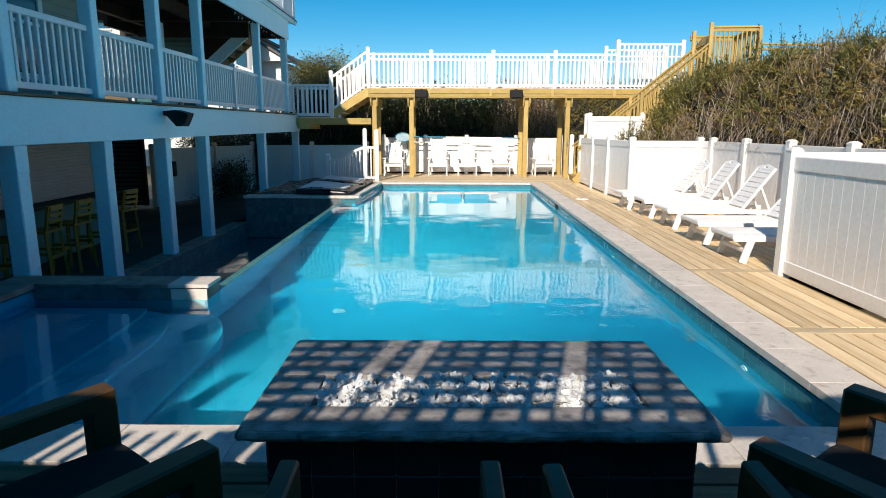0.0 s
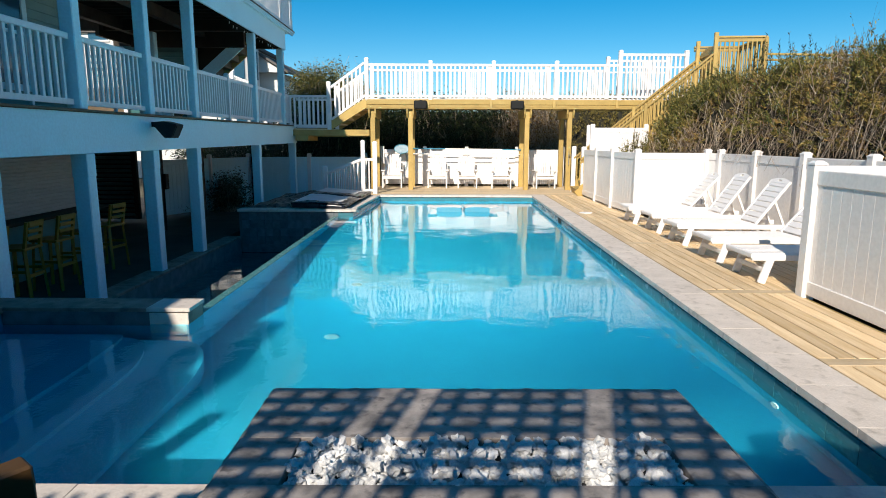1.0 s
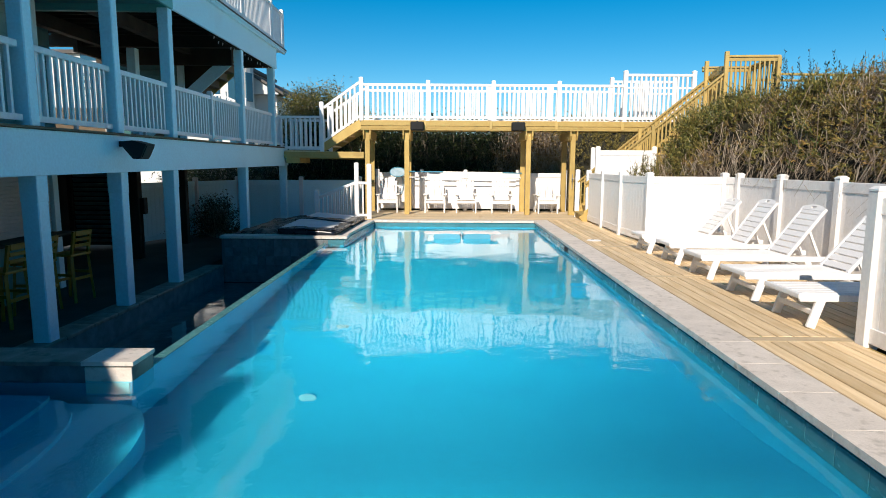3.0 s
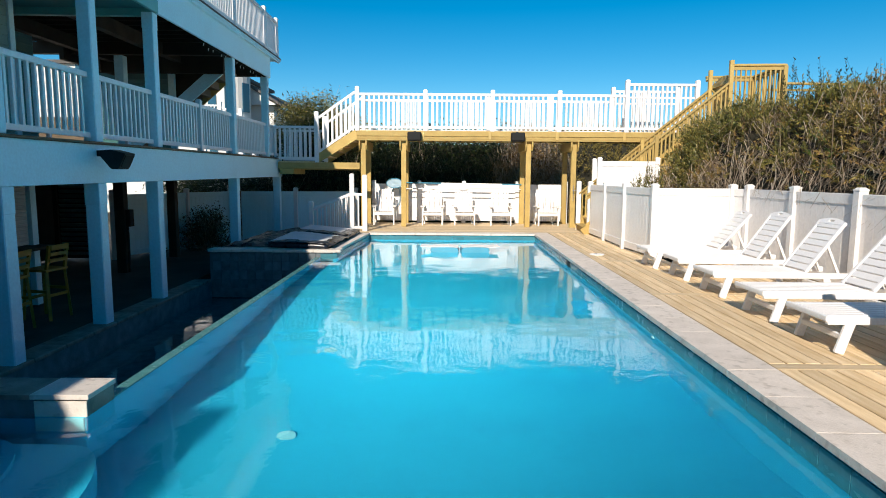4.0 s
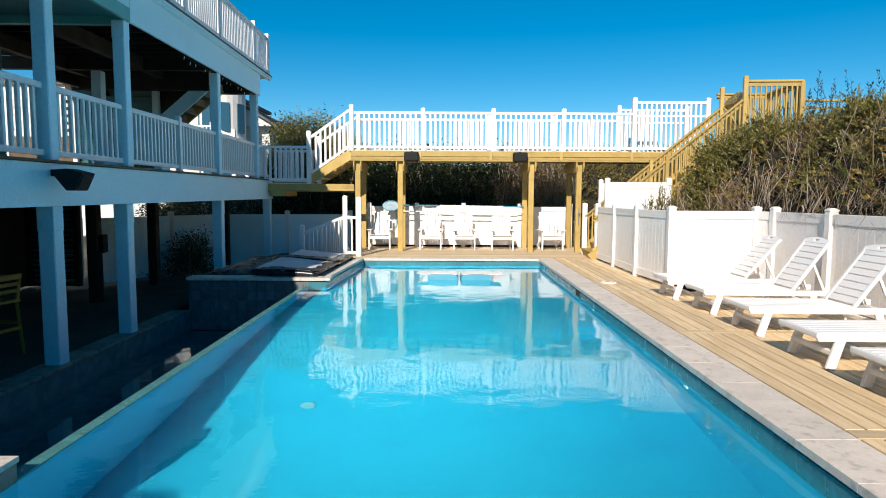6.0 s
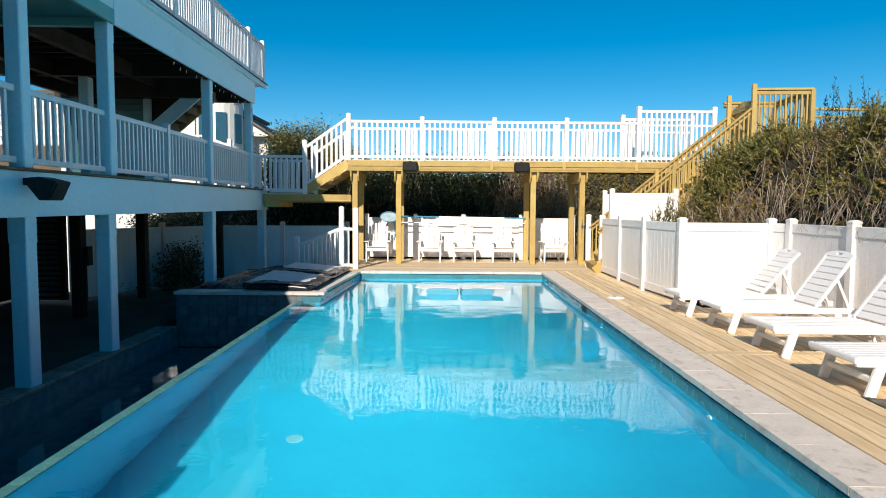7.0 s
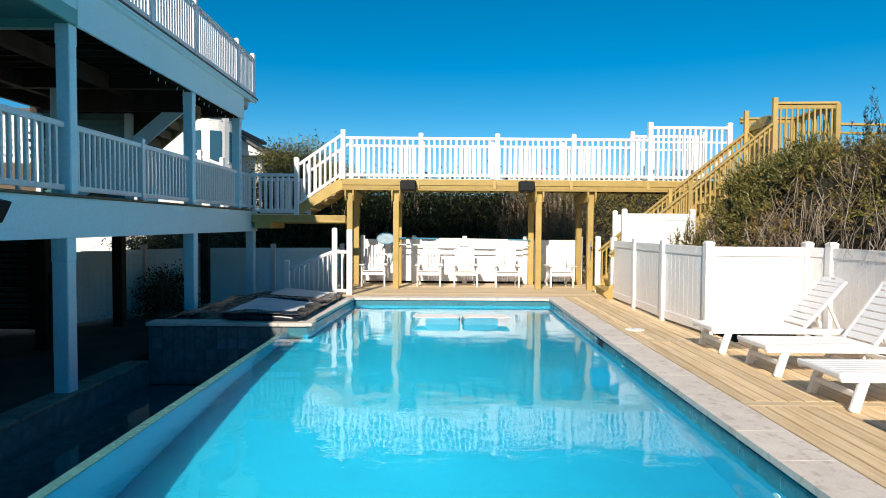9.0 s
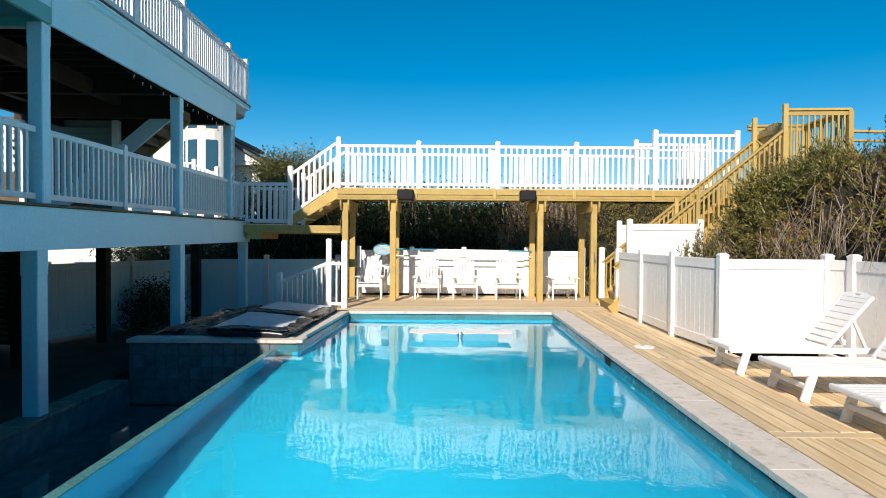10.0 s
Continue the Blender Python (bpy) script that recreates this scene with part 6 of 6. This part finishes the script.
sprays("tall_shoot_mass", *tall, 34, 0.034, M_LEAF, dune, 21)
sprays("leaf_mass", *sets["green"], 16, 0.036, M_LEAF3, dune, 1)
sprays("pale_leaf_mass", *sets["pale"], 15, 0.033, M_LEAF2, dune, 4)
sprays("dry_leaf_mass", *sets["dry"], 12, 0.028, M_LEAFDRY, dune, 2)
sprays("fresh_leaf_mass", *sets["fresh"], 22, 0.022, M_LEAFFRESH, dune, 6)
twigs("bare_growth", ts, te, 0.0055, M_TWIG, dune, seed=3, bend=0.16)
twigs("stem_mass", fs, fe, 0.004, M_STEM, dune, seed=13, bend=0.05)

# hedge behind the back fence
hedge = thing("hedge", Matrix(), "dense dark evergreen hedge behind the fence and bridge", "hedge", kind="stuff")
pts, ts, te, dry, bright, sunny = [], [], [], [], [], []
for _ in range(7600):
    x, y = -9.5 + 20.5 * g.random(), 22.9 + 2.4 * g.random()
    top = 2.90 + 1.1 * max(0.0, min(1.0, (-2.6 - x) / 1.2)) - 2.6 * max(0.0, min(1.0, (-5.3 - x) / 1.0)) - 1.0 * max(0.0, min(1.0, (x - 3.4) / 0.6)) - 1.2 * max(0.0, min(1.0, (x - 4.1) / 0.4)) + (0.12 + 0.3 * (x < -2.6)) * lump(x, y, 0.9, 2) + 0.12 * lump(x, y, 2.6, 7)
    z = LOW_Z + (top - LOW_Z) * (1 - 0.98 * g.random() ** 1.15)
    r = 0.24
    n = 26
    c = (np.array([x, y, z]) + g.normal(size=(n, 3)) * r)
    if 2.0 < x + 0.6 * lump(x, z, 1.0, 4) < 4.6:
        dry += c[:14].tolist()
        m = 6
        st = np.array([x, y, z - 0.3]) + g.normal(size=(m, 3)) * 0.2
        ts += st.tolist(); te += (st + g.normal(size=(m, 3)) * 0.3 + np.array([0, 0, 0.45])).tolist()
    elif x > 4.3:
        bright += c.tolist()
    elif x < -2.3 and z > 2.5:
        sunny += (np.array([x, y, z]) + g.normal(size=(60, 3)) * 0.17).tolist()
    else:
        pts += c.tolist()
    if g.random() < 0.25:
        ts.append([x, y, max(LOW_Z, z - 0.8)]); te.append([x + g.normal() * 0.2, y + g.normal() * 0.2, z + 0.1])
for i in range(12):
    x = -5.7 + 3.2 * g.random()
    z = 3.75 + 0.3 * g.random()
    tip = np.array([x + g.normal() * 0.2, 23.6 + g.normal() * 0.3, z + 0.25 + 0.35 * g.random()])
    ts.append([x, 23.6, z - 0.5]); te.append(tip.tolist())
    for k in range(12):
        f = g.random()
        pts.append((np.array([x, 23.6, z - 0.5]) * (1 - f) + tip * f + g.normal(size=3) * 0.05).tolist())
leaves("leaves", pts, 0.055, 5, M_LEAF, hedge)
# high leaves get a paler material, sunlight put into their colour
leaves("sunny_leaves", sunny, 0.04, 31, M_LEAF3, hedge)
leaves("dry_leaves", dry, 0.05, 6, M_LEAFDRY, hedge)
leaves("pale_leaves", bright, 0.05, 9, M_LEAF2, hedge)
twigs("twigs", ts, te, 0.006, M_TWIG, hedge, seed=8)

# dark core within the hedge, standing for the shade behind its leaves
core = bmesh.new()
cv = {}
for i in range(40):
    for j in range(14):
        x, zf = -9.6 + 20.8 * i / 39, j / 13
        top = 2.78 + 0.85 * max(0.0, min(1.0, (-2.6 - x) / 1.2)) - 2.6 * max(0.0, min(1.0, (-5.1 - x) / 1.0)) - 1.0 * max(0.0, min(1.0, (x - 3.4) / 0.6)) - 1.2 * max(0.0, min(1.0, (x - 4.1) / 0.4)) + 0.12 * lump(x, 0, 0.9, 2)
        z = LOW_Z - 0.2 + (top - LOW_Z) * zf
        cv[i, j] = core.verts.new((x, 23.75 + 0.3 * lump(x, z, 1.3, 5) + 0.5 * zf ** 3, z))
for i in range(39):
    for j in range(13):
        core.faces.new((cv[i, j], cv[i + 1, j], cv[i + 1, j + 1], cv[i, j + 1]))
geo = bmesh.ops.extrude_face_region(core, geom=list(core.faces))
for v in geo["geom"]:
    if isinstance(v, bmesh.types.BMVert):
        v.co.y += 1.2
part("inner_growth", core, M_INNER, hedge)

# sunlit scrub further back, seen under the end of the bridge
scrub = thing("far_scrub", Matrix(), "sunlit yellow-green scrub on the dune beyond the footbridge", "shrubs", kind="stuff")
bases, aims, lens = [], [], []
# dark sheet under the leaves, painted as the depth of shade there
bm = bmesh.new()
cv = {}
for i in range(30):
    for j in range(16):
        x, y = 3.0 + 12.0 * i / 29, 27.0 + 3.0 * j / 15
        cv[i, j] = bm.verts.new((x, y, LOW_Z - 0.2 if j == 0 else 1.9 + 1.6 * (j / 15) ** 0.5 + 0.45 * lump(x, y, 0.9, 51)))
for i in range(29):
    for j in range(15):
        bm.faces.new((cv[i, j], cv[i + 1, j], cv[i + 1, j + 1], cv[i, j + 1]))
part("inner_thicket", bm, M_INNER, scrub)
for _ in range(9500):
    x, y = 3.0 + 12.0 * g.random(), 26.9 + 3.1 * g.random()
    if noise.noise(Vector((x * 1.7, y * 1.7, 3))) < -0.25:
        continue
    z = 1.95 + 1.6 * max(0.0, (y - 27.0) / 3.0) ** 0.5 + 0.45 * lump(x, y, 0.9, 51)
    bases.append(np.array([x, y, z - 1.6 * g.random() ** 2])); aims.append(np.array([0, -0.6, 0.6]) + g.normal(size=3) * 0.4); lens.append(0.2 + 0.25 * g.random())
sprays("leaf_mass", bases, aims, lens, 15, 0.042, M_LEAF2, scrub, 21)

# dark shrub by the lower fence
shrub = thing("shrub", T(-6.55, 19.5, LOW_Z), "dark leafy shrub in the shade by the lower fence", "shrub")
pts, ts, te = [], [], []
for k in range(150):
    x, y = g.normal() * 0.42, g.normal() * 0.40
    h = max(0.25, 1.15 - 0.9 * (x * x + y * y) + 0.15 * g.normal())
    ts.append([x * 0.25, y * 0.25, 0.0]); te.append([x, y, h])
    for q in range(40):
        f = 0.2 + 0.8 * g.random()
        pts.append([x * (0.25 + 0.75 * f) + g.normal() * 0.06, y * (0.25 + 0.75 * f) + g.normal() * 0.06, h * f + g.normal() * 0.05])
leaves("foliage", pts, 0.035, 15, M_LEAF, shrub)
twigs("stem", ts, te, 0.006, M_TWIG, shrub, seed=16)
